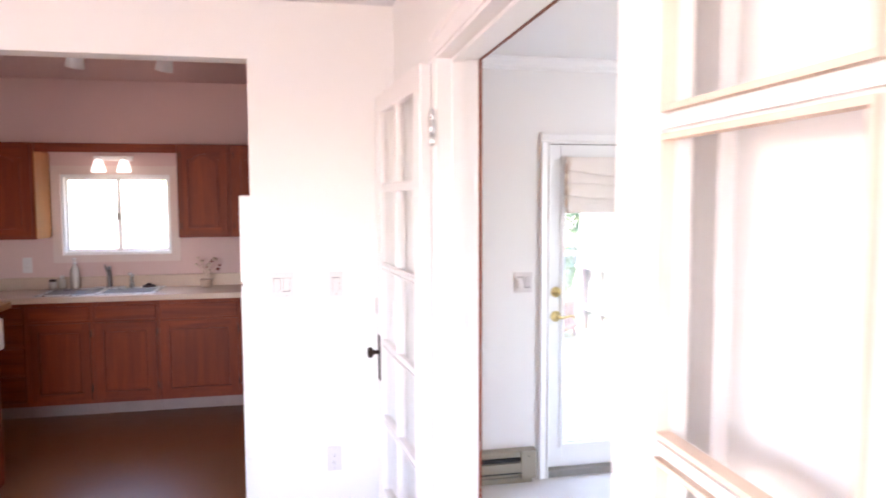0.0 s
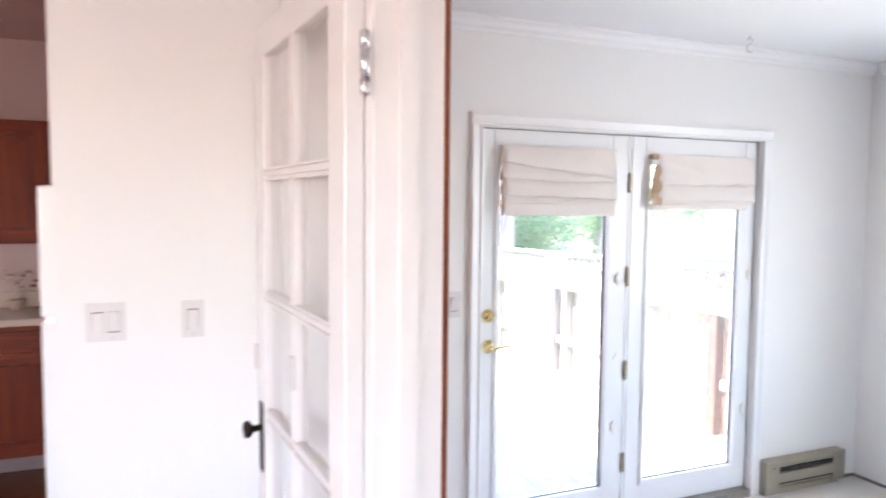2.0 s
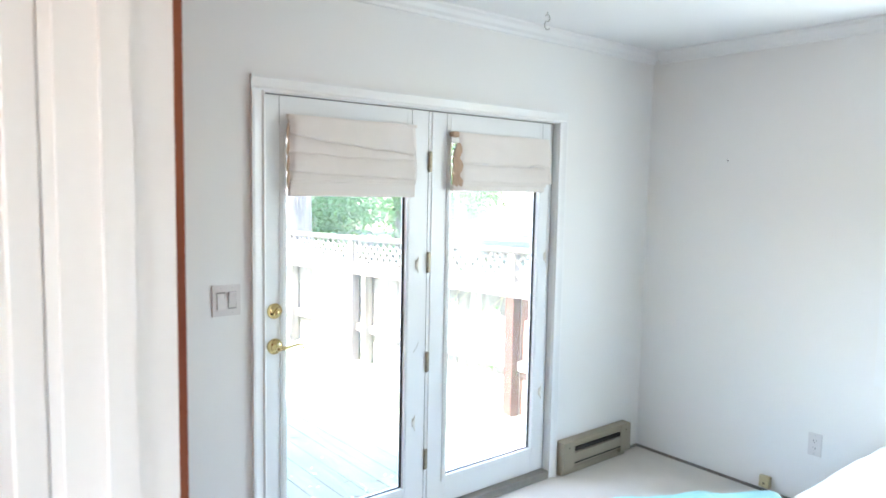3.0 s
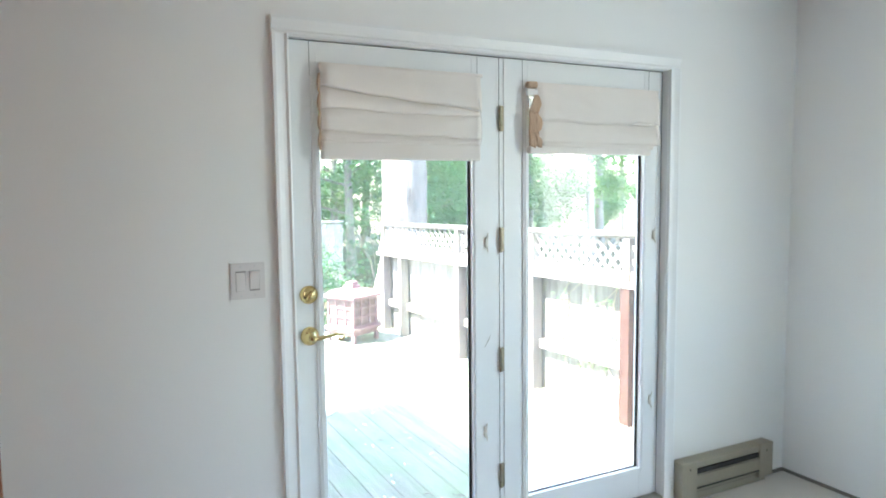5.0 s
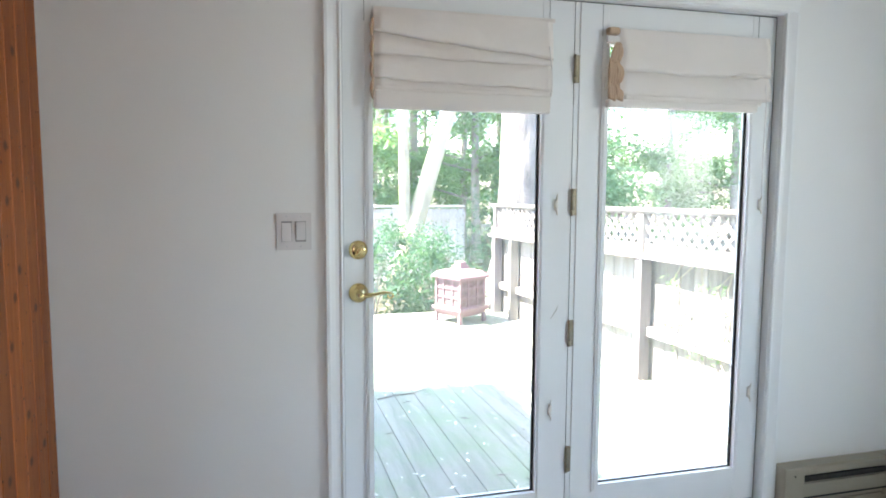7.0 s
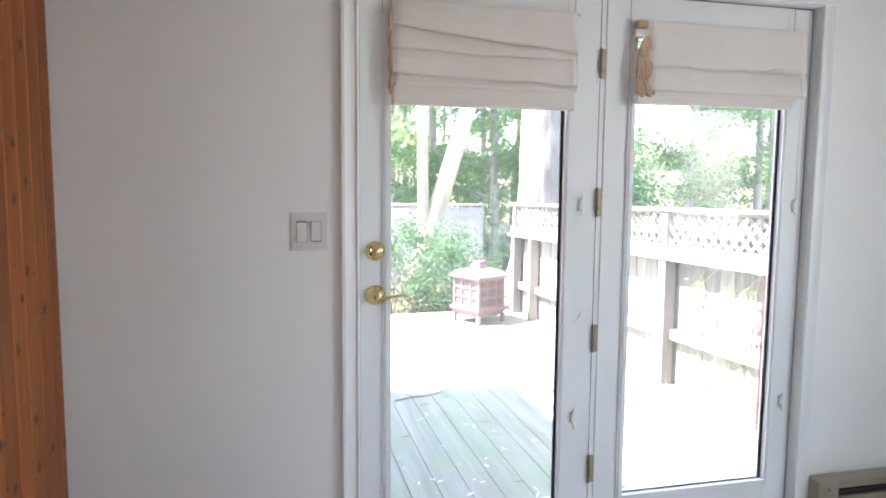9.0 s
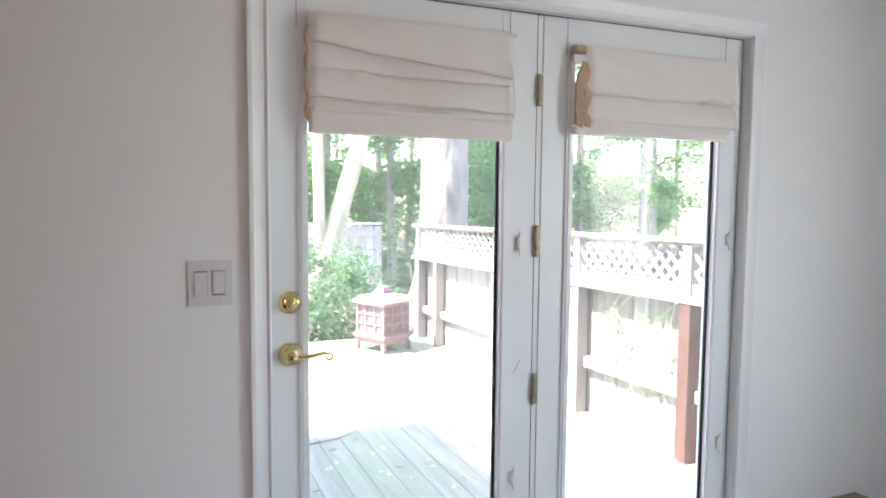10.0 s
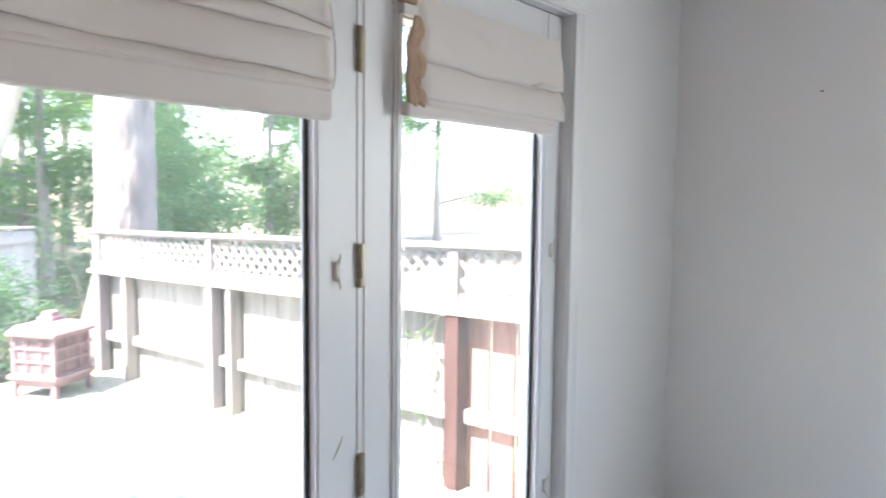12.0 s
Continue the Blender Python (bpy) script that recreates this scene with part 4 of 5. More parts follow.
# ---- electrical fittings ----


def wall_plate(name, label, gangs, kind, m):
    """A cover plate in its own x-z plane with its face towards -y, then placed."""
    w = 0.070 + 0.046 * (gangs - 1)
    p = thing(name, label, "switch" if kind == "rocker" else "outlet")
    bm = boxes((-w / 2, -0.006, -0.062, w / 2, 0, 0.062))
    bmesh.ops.bevel(bm, geom=[e for e in bm.edges if all(v.co.y < -0.003 for v in e.verts)], offset=0.003, segments=2, affect="EDGES")
    part("cover", bm, PLATE, p)
    for g in range(gangs):
        x = (g - (gangs - 1) / 2) * 0.046
        part("screw", moved(turned([(0.0025, 0), (0.0025, -0.0012), (0, -0.0015)], 8, "y"), Matrix.Translation((x, -0.006, 0.050))), STEEL, p)
        part("screw", moved(turned([(0.0025, 0), (0.0025, -0.0012), (0, -0.0015)], 8, "y"), Matrix.Translation((x, -0.006, -0.050))), STEEL, p)
        if kind == "rocker":
            part("slot", boxes((x - 0.0170, -0.0064, -0.0340, x + 0.0170, -0.0058, 0.0340)), GREY_GAP, p, "grey gap around the rocker")
            bm = bmesh.new()
            tilt = 0.004 if g % 2 == 0 else -0.004
            v = [bm.verts.new(c) for c in ((x - 0.0155, -0.0062, -0.0325), (x + 0.0155, -0.0062, -0.0325), (x + 0.0155, -0.0062, 0.0325), (x - 0.0155, -0.0062, 0.0325),
                                           (x - 0.0155, -0.010 - tilt, -0.0325), (x + 0.0155, -0.010 - tilt, -0.0325), (x + 0.0155, -0.010 + tilt, 0.0325), (x - 0.0155, -0.010 + tilt, 0.0325))]
            for f in ((4, 5, 6, 7), (0, 1, 5, 4), (1, 2, 6, 5), (2, 3, 7, 6), (3, 0, 4, 7), (3, 2, 1, 0)):
                bm.faces.new([v[i] for i in f])
            part("rocker", bm, PLATE, p)
        else:
            for z in (-0.0195, 0.0195):
                s = part("socket", moved(turned([(0.0165, 0), (0.0165, -0.003), (0, -0.003)], 18, "y"), Matrix.Translation((x, -0.005, z))), PLATE, p)
                part("slots", boxes((x - 0.0075, -0.0086, z + 0.000, x - 0.0055, -0.0078, z + 0.008), (x + 0.0055, -0.0086, z + 0.001, x + 0.0075, -0.0078, z + 0.007),
                                    (x - 0.002, -0.0086, z - 0.009, x + 0.002, -0.0078, z - 0.005)), SEAL, s)
    p.matrix_world = m
    return p


wall_plate("light_switch", "white double rocker switch on the wall beside the glazed door", 2, "rocker", pose(-0.254, YW, 1.223))
wall_plate("light_switch", "white double rocker switch beside the kitchen opening", 2, "rocker", pose(-1.655, YK, 1.312))
wall_plate("light_switch", "white single rocker switch near the french door", 1, "rocker", pose(-1.395, YK, 1.309))
wall_plate("wall_outlet", "white double outlet low on the wall", 1, "outlet", pose(-1.415, YK, 0.43))
wall_plate("wall_outlet", "white double outlet low on the bedroom wall", 1, "outlet", pose(XR, -1.15, 0.352, 0, 0, -90))
pl = thing("blank_cover_plate", "blank painted cover plate high on the kitchen wall", "cover plate", (-3.018, YKW, 2.315))
part("plate", soft_box(-3.078, YKW - 0.006, 2.275, -2.958, YKW - 0.0005, 2.355, 0.002), KWALL, pl)
wall_plate("wall_outlet", "beige outlet above the kitchen worktop", 1, "outlet", pose(-3.735, YKW, 1.20))
jack = thing("phone_jack", "yellowed plastic phone jack at the foot of the wall", "phone jack", (XR - 0.02, -0.90, 0.06))
part("box", soft_box(XR - 0.034, -0.935, 0.030, XR - 0.001, -0.875, 0.098, 0.006), BONE, jack)
part("port", boxes((XR - 0.0355, -0.910, 0.052, XR - 0.0335, -0.900, 0.062)), SEAL, jack)
nail = thing("wall_nail", "small nail in the white wall", "nail", (XR, -0.576, 1.871))
part("shaft", moved(turned([(0.0015, 0.006), (0.0015, -0.014), (0.0035, -0.015), (0.0035, -0.017), (0, -0.0175)], 8, "x"), pose(XR, -0.576, 1.871)), DARK_BRONZE, nail)

# ---- baseboard heaters ----


def heater(name, label, x0, x1, ends):
    h = thing(name, label, "heater", ((x0 + x1) / 2, YW - 0.03, 0.01), "baseboard heaters")
    y0, y1, z0, z1 = YW - 0.068, YW - 0.001, 0.034, 0.208
    body = moulding([(0, 0.0), (0.050, 0.012), (0.050, 0.030), (0.062, 0.034), (0.068, 0.045), (0.068, 0.100), (0.050, 0.104), (0.050, 0.108), (0.022, 0.112), (0.022, 0.128), (0.055, 0.132), (0.066, 0.140),
                     (0.066, 0.168), (0.056, 0.174), (0, 0.174)], (x0 + 0.02, y1, z0), (x1 - 0.02, y1, z0), (0, -1, 0))
    part("body", body, HEATER, h)
    part("outlet_slot", boxes((x0 + 0.10, y1 - 0.064, z0 + 0.108, x1 - 0.10, y1 - 0.026, z0 + 0.1295)), BLACK, h, "dark air slot")
    part("inlet_slot", boxes((x0 + 0.10, y1 - 0.069, z0 + 0.036, x1 - 0.10, y1 - 0.05, z0 + 0.044)), BLACK, h, "dark air inlet")
    part("base", boxes((x0 + 0.02, y1 - 0.040, 0.0, x1 - 0.02, y1, z0 + 0.002)), HEATER, h)
    for xa, xb, on in ((x0, x0 + 0.10, True), (x1 - 0.10, x1, True)):
        part("end_cap", soft_box(xa, y1 - 0.070, z0, xb, y1, z0 + 0.176, 0.004), HEATER, h)
        sc = turned([(0.004, 0), (0.004, -0.002), (0, -0.003)], 8, "y")
        part("screw", moved(sc, Matrix.Translation(((xa + xb) / 2, y1 - 0.070, z0 + 0.14))), DARK_BRONZE, h)
    return h


heater("baseboard_heater", "beige metal baseboard heater with a dark slot under the wall", 1.722, 2.362, True)
heater("baseboard_heater", "beige metal baseboard heater behind the doorway", -0.95, -0.185, True)

# ---- ceiling hook ----
hk = thing("ceiling_hook", "small S-shaped wire hook hanging from the ceiling", "hook", (1.275, -0.285, ZC))
part("eye", tube([(1.275, -0.285, ZC), (1.275, -0.285, ZC - 0.012)], 0.003, 8), HOOK, hk)
pts = [(1.275 + 0.016 * math.cos(a), -0.285, ZC - 0.028 + 0.016 * math.sin(a)) for a in np.linspace(2.6, -1.57, 10)]
pts += [(1.275 + 0.020 * math.cos(a), -0.285, ZC - 0.064 + 0.020 * math.sin(a)) for a in np.linspace(1.57, 5.6, 12)]
part("wire", smooth(tube(pts, 0.0028, 8)), HOOK, hk)
# ---- door hardware ----
bx, by = -0.034, -0.001
rose = turned([(0.033, 0), (0.0335, -0.004), (0.031, -0.010), (0.024, -0.016), (0.013, -0.019), (0.0, -0.0195)], 28, "y")
bolt = part("deadbolt", moved(smooth(rose), Matrix.Translation((bx, by, 1.153))), BRASS, door_1, "polished brass deadbolt")
turn = moved(smooth(tube([(0, -0.016, 0.019), (0, -0.027, 0.012), (0, -0.030, 0), (0, -0.027, -0.012), (0, -0.016, -0.019)], [0.005, 0.008, 0.0095, 0.008, 0.005], 10)), pose(bx, by, 1.153, 0, 40, 0))
part("thumb_turn", turn, BRASS, bolt)
for dx in (-0.017, 0.017):
    part("screw", moved(turned([(0.0048, 0), (0.0045, -0.002), (0, -0.003)], 10, "y"), Matrix.Translation((bx + dx, by - 0.0165, 1.153 + 0.5 * dx))), DARK_BRONZE, bolt)
rose = turned([(0.034, 0), (0.0345, -0.004), (0.031, -0.011), (0.022, -0.019), (0.014, -0.024), (0.012, -0.045), (0.013, -0.052), (0.010, -0.060), (0.0, -0.061)], 28, "y")
lever = part("door_handle", moved(smooth(rose), Matrix.Translation((bx, by, 1.002))), BRASS, door_1, "polished brass lever handle with a curled end")
pts = [(bx, by - 0.048, 1.002), (bx + 0.025, by - 0.050, 1.000), (bx + 0.055, by - 0.051, 1.004), (bx + 0.085, by - 0.051, 1.009), (bx + 0.103, by - 0.051, 1.006)]
pts += [(bx + 0.104 + 0.009 * math.cos(a), by - 0.051, 0.997 + 0.009 * math.sin(a)) for a in np.linspace(1.2, -3.6, 12)]
part("lever", smooth(tube(pts, [0.009, 0.0085, 0.0065, 0.005, 0.0042] + [0.0038] * 8 + [0.0042, 0.0045, 0.004, 0.002], 10)), BRASS, lever)
part("strike_edge", boxes((DX0 - 0.0045, 0.006, 0.975, DX0 - 0.002, 0.03, 1.035)), DULL_BRASS, door_1, "worn brass latch plate")

part("scratch", tube([(0.699, -0.0004, 0.874), (0.716, -0.0005, 0.900), (0.728, -0.0004, 0.922)], [0.0006, 0.0013, 0.0006], 6), DULL_BRASS, door_1, "dark scratch in the paint")
# cord cleats on the doors
for d, x, z in ((door_1, 0.708, 1.308), (door_1, 0.700, 0.52), (door_2, 1.612, 1.305), (door_2, 1.604, 0.52)):
    c = part("cord_cleat", soft_box(x - 0.007, -0.009, z - 0.022, x + 0.007, 0.0, z + 0.022, 0.003), WORN_PLASTIC, d, "small worn beige cord cleat")
    for sgn in (1, -1):
        horn = tube([(x, -0.007, z + sgn * 0.016), (x + 0.001, -0.014, z + sgn * 0.028), (x + 0.001, -0.016, z + sgn * 0.040)], [0.004, 0.003, 0.002], 8)
        part("horn", smooth(horn), WORN_PLASTIC, c)

# ---- roman blinds ----


def blind_cloth(x0, x1, edges_left, edges_right, wob, seed, out=0.0):
    """Folded cloth: panels that each hang out over the next, with sloping fold lines and soft wrinkles."""
    rng = random.Random(seed)
    n, m = 64, 9
    ph = [rng.uniform(0, 6.28) for _ in range(12)]
    base = -0.034 - out
    lines, panels = [], []
    for i in range(n + 1):
        u = i / n
        lines.append([a + (b - a) * u + (wob * math.sin(4.2 * u + ph[k]) + 0.4 * wob * math.sin(17 * u + 2 * ph[k])) * (1 if 0 < k < len(edges_left) - 1 else 0.2) * math.sin(math.pi * u)
                      for k, (a, b) in enumerate(zip(edges_left, edges_right))])
    for k in range(len(edges_left) - 1):
        bm = bmesh.new()
        cols = []
        for i in range(n + 1):
            u = i / n
            x, zt, zb = x0 + (x1 - x0) * u, lines[i][k] + (0.007 if k else 0), lines[i][k + 1]
            bulge = (0.017 + 0.006 * math.sin(3 * u * (k + 1) + ph[k])) * min(1, (zt - zb) / 0.05)
            edge = 0.010 * (1 - min(1, min(u, 1 - u) / 0.03))
            col = []
            for j in range(m + 1):
                w = j / m
                z = zt + (zb - zt) * w
                crease = 0.0052 * noise.noise(Vector((x * 7 + seed, z * 22 + k, 0))) + 0.0032 * noise.noise(Vector((x * 21 + 0.6 * z, z * 48, seed)))
                col.append(bm.verts.new((x, base - bulge * math.sin(min(1, w * 1.15) * math.pi / 2) + crease * math.sin(math.pi * min(1, w + 0.08)) + edge, z)))
            col.append(bm.verts.new((x, base + 0.004, zb + 0.003)))
            cols.append(col)
        for a, b in zip(cols, cols[1:]):
            for j in range(m + 1):
                bm.faces.new((a[j], a[j + 1], b[j + 1], b[j])).smooth = j < m
        panels.append(bm)
    lo, hi = min(edges_left[-1], edges_right[-1]), min(edges_left[0], edges_right[0])
    return panels, boxes((x0 + 0.004, -0.030, lo, x1 - 0.004, -0.014, hi - 0.004))


def hang_cloth(blind, *shape):
    panels, core = blind_cloth(*shape)
    part("lining", core, BLIND, blind)
    for bm in panels:
        part("fold", bm, BLIND, blind)


bl = thing("roman_blind", "raised cream canvas roman blind sagging in folds over the glazed door", "blind", (0.34, -0.03, 1.64), "roman blinds")
hang_cloth(bl, 0.018, 0.672, [1.972, 1.890, 1.815, 1.738, 1.704], [1.962, 1.826, 1.806, 1.716, 1.700], 0.005, 3)
part("bottom_hem", soft_box(0.018, -0.050, 1.636, 0.660, -0.016, 1.700, 0.008, 3), BLIND, bl)
part("inner_fold", soft_box(0.024, -0.046, 1.672, 0.655, -0.020, 1.715, 0.010, 3), BLIND, bl)
part("headrail", soft_box(0.022, -0.030, 1.962, 0.680, -0.002, 1.975, 0.002), BLIND, bl)
pts, rad = [], []
for i in range(41):
    u = i / 40
    pts.append((0.016 - 0.006 * abs(math.sin(u * math.pi * 4)), -0.030 - 0.012 * abs(math.sin(u * math.pi * 4 + 0.3)), 1.935 - 0.265 * u))
    rad.append(0.0035 + 0.0035 * abs(math.sin(u * math.pi * 4)))
part("lining_edge", smooth(tube(pts, rad, 8)), BLIND_BACK, bl, "tan scalloped lining at the blind's open side")

bl2 = thing("roman_blind", "raised cream roman blind with tan lining bunched at one side", "blind", (1.24, -0.03, 1.66), "roman blinds")
hang_cloth(bl2, 0.938, 1.606, [1.958, 1.800, 1.712], [1.955, 1.802, 1.712], 0.007, 9)
part("bottom_hem", soft_box(0.892, -0.048, 1.668, 1.548, -0.016, 1.700, 0.008, 3), BLIND, bl2)
part("inner_fold", soft_box(0.96, -0.044, 1.693, 1.57, -0.020, 1.722, 0.010, 3), BLIND, bl2)
part("pucker", smooth(moved(tube([(-0.09, 0, 0.0), (-0.04, -0.006, 0.006), (0.02, -0.007, 0.002), (0.06, 0.0, 0.006)], [0.002, 0.009, 0.009, 0.002], 8), pose(1.50, -0.050, 1.80))), BLIND, bl2)
part("headrail", soft_box(0.893, -0.038, 1.934, 0.940, -0.004, 1.962, 0.009, 3), BLIND_BACK, bl2, "tan wrapped headrail end")
part("headrail_core", soft_box(0.945, -0.030, 1.945, 1.604, -0.002, 1.960, 0.002), BLIND, bl2)
part("rail_end", boxes((0.890, -0.034, 1.906, 0.938, -0.018, 1.930)), PLATE, bl2, "white inner rail end")
rng = random.Random(12)
for k in range(6):
    # three stacked loops of the lining, each swinging out to the open side
    pts, rad = [], []
    for i in range(25):
        w = i / 24
        loop = abs(math.sin(math.pi * (2.6 * w + 0.12)))
        spread = (k - 2.5) * (0.0035 + 0.0055 * min(1, w * 2.2))
        pts.append((0.920 + 0.010 * (1 - min(1, w * 4)) + spread + 0.006 * (loop - 0.5) * (1 if k > 2 else -0.5), -0.034 - 0.012 * loop + rng.uniform(-0.0012, 0.0012), 1.905 - (0.205 + 0.004 * (k % 3)) * w))
        rad.append(0.0025 + 0.0055 * min(1, w * 5) * (0.55 + 0.45 * loop))
    part("lining_fold", smooth(tube(pts, rad, 8)), BLIND_BACK, bl2, "tan lining hanging in loops")

for d, line in ((bl, ((0.646, -0.057, 1.872), (0.650, -0.060, 1.835), (0.657, -0.060, 1.785), (0.659, -0.058, 1.735), (0.655, -0.055, 1.700))),
                (bl2, ((1.570, -0.056, 1.775), (1.577, -0.056, 1.70), (1.588, -0.040, 1.60), (1.598, -0.026, 1.48), (1.609, -0.018, 1.345)))):
    part("cord", smooth(tube(line, 0.0016, 6)), PLATE, d, "thin pale pull cord")

# ---- bedding in the bedroom ----


def heap(name, x0, y0, x1, y1, height, mat, parent, n=36):
    """A soft heap over a rectangle, down to the floor at its rim."""
    bm = bmesh.new()
    grid = [[bm.verts.new((x0 + (x1 - x0) * i / n, y0 + (y1 - y0) * j / n, height(i / n, j / n))) for j in range(n + 1)] for i in range(n + 1)]
    for i in range(n):
        for j in range(n):
            bm.faces.new((grid[i][j], grid[i + 1][j], grid[i + 1][j + 1], grid[i][j + 1])).smooth = True
    rim = [grid[i][0] for i in range(n + 1)] + [grid[n][j] for j in range(1, n + 1)] + [grid[i][n] for i in range(n - 1, -1, -1)] + [grid[0][j] for j in range(n - 1, 0, -1)]
    low = [bm.verts.new((v.co.x, v.co.y, 0.002)) for v in rim]
    for i in range(len(rim)):
        k = (i + 1) % len(rim)
        bm.faces.new((rim[i], rim[k], low[k], low[i]))
    bm.faces.new(low)
    return part(name, bm, mat, parent)


def bed_height(u, v):
    rim = min(1, min(u * 2.0, (1 - u) * 2.0, (1 - v) * 1.53, v * 1.53) / 0.07)
    f = math.sqrt(max(0, 1 - (1 - rim) ** 2))
    return 0.350 + f * (0.135 + 0.012 * noise.noise(Vector((u * 6, v * 5, 1))) + 0.006 * noise.noise(Vector((u * 19, v * 15, 4))))


bed = thing("bed", "low bed covered to the floor with a white sheet", "bed", (1.5, -2.24, 0.0))
heap("sheet", 0.50, -3.00, 2.50, -1.450, bed_height, SHEET, bed, 60)


def film_height(u, v):
    rim = min(1, min(u * 1.6, 1 - u, (1 - v) * 0.8, v) / 0.14)
    f = math.sqrt(max(0, 1 - (1 - rim) ** 2))
    ridge = 0.045 * math.exp(-((u - 0.50) ** 2) / 0.010 - ((v - 0.62) ** 2) / 0.05) + 0.02 * math.exp(-((u - 0.86) ** 2) / 0.006)
    return 0.006 + f * (0.090 + 0.085 * u + ridge + 0.013 * noise.ridged_multi_fractal(Vector((u * 5, v * 2.5, 2)), 0.8, 2.0, 3, 1.0, 2.0))


film = thing("plastic_sheet", "crumpled pale turquoise plastic film heaped beside the bed", "plastic sheet")
heap("sheet", 0.0, -0.40, 0.95, 0.0, film_height, TURQUOISE, film, 48)
film.matrix_world = pose(1.55, -0.50, 0, 0, 0, -43.3)
# ---- window of the bedroom (light comes through it); dining openings are added, unframed ----
w = thing("window_2", "white framed bedroom window", "window", (XR + 0.07, -1.87, WZ0))
tagged(w, kind="structure")
for a in ((XR - 0.015, WY0 - 0.06, WZ0 - 0.06, XR - 0.001, WY0, WZ1 + 0.06), (XR - 0.015, WY1, WZ0 - 0.06, XR - 0.001, WY1 + 0.06, WZ1 + 0.06),
          (XR - 0.015, WY0, WZ1, XR - 0.001, WY1, WZ1 + 0.06), (XR - 0.015, WY0, WZ0 - 0.06, XR - 0.001, WY1, WZ0)):
    part("window_frame", boxes(a), TRIM, w)
# ---- outside ----
GZ, DZ = -0.45, -0.09
structure("ground", boxes((-400, -400, GZ - 0.5, 400, 600, GZ)), SOIL, "leaf-strewn woodland ground", "ground")
structure("house_wall_outside", boxes((XP - 0.2, 0.121, GZ, DX0 - 0.04, 0.16, 2.9), (DX1 + 0.04, 0.121, GZ, XR + 0.4, 0.16, 2.9), (DX0 - 0.04, 0.121, DZ1 + 0.04, DX1 + 0.04, 0.16, 2.9),
                                      (DX0 - 0.04, 0.121, GZ, DX1 + 0.04, 0.16, 0.0)), WALL, "pale outer house wall", "wall")
# Unseen roof; its extent is set by the shadow wanted on the deck.
structure("roof", boxes((-6.6, -6.9, 2.92, 3.2, 0.24, 3.05), (-6.6, 0.24, 2.92, -0.72, 2.5, 3.05)), SOIL, "unseen dark roof with a short eave, sized to shade the deck", "roof")


def fence_x(y):
    return 2.515 - 0.05 * y


def fence_drop(y):
    """The fence's top falls a little towards the yard's end."""
    return -0.022 * (y - 1.04)


# back fence
bf = tagged(thing("back_fence", "weathered low board fence at the end of the yard", "fence", (1.0, 9.5, GZ)))
for z in (0.0, 0.74):
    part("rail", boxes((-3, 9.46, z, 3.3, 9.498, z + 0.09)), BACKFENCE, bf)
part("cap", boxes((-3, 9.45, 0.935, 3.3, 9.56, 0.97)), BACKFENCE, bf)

# lantern-like iron garden fireplace
lx, ly = 1.72, 4.55
fp = thing("garden_fireplace", "rust-red iron garden fireplace shaped like a square lantern", "fire pit", (lx, ly, DZ))
R = pose(lx, ly, DZ, 0, 0, 28)
s = 0.184


def fpart(name, bm, mat, parent=fp, label=""):
    return part(name, moved(bm, R), mat, parent, label)


for sx in (-1, 1):
    for sy in (-1, 1):
        fpart("leg", boxes((sx * s - 0.024 * sx, sy * s - 0.024 * sy, 0, sx * s + 0.012 * sx, sy * s + 0.012 * sy, 0.10)), TERRACOTTA)
        fpart("corner_post", boxes((sx * s - 0.018 * sx, sy * s - 0.018 * sy, 0.17, sx * s + 0.006 * sx, sy * s + 0.006 * sy, 0.475)), TERRACOTTA)
bm = bmesh.new()
rings = [[bm.verts.new((a * h, b * h, z)) for a, b in ((-1, -1), (1, -1), (1, 1), (-1, 1))] for h, z in ((s - 0.02, 0.075), (s + 0.03, 0.145), (s + 0.03, 0.17), (s - 0.02, 0.17))]
for a, b in zip(rings, rings[1:]):
    for i in range(4):
        bm.faces.new((a[i], a[(i + 1) % 4], b[(i + 1) % 4], b[i]))
bm.faces.new(rings[0]), bm.faces.new(rings[-1])
fpart("base_tray", bm, TERRACOTTA)
bm = bmesh.new()
rings = [[bm.verts.new((a * h, b * h, z)) for a, b in ((-1, -1), (1, -1), (1, 1), (-1, 1))] for h, z in ((s + 0.0, 0.475), (s + 0.035, 0.475), (s + 0.035, 0.495), (s - 0.02, 0.545), (0.05, 0.575))]
for a, b in zip(rings, rings[1:]):
    for i in range(4):
        bm.faces.new((a[i], a[(i + 1) % 4], b[(i + 1) % 4], b[i]))
bm.faces.new(rings[0]), bm.faces.new(rings[-1])
fpart("roof", bm, TERRACOTTA)
fpart("knob", boxes((-0.065, -0.065, 0.57, 0.065, 0.065, 0.60), (-0.045, -0.045, 0.60, 0.045, 0.045, 0.635)), TERRACOTTA)
for side in range(4):
    q = R @ Matrix.Rotation(math.pi / 2 * side, 4, "Z")
    p = part("screen", moved(boxes((-s + 0.018, -s + 0.008, 0.17, s - 0.018, -s + 0.012, 0.475)), q), MESH_DARK, fp, "dark mesh screen")
    for k in (-1, 1):
        part("bar", moved(boxes((k * 0.066 - 0.007, -s - 0.004, 0.17, k * 0.066 + 0.007, -s + 0.006, 0.475)), q), TERRACOTTA, p)
    for z in (0.178, 0.275, 0.372, 0.462):
        part("bar", moved(boxes((-s + 0.018, -s - 0.005, z - 0.007, s - 0.018, -s + 0.007, z + 0.007)), q), TERRACOTTA, p)

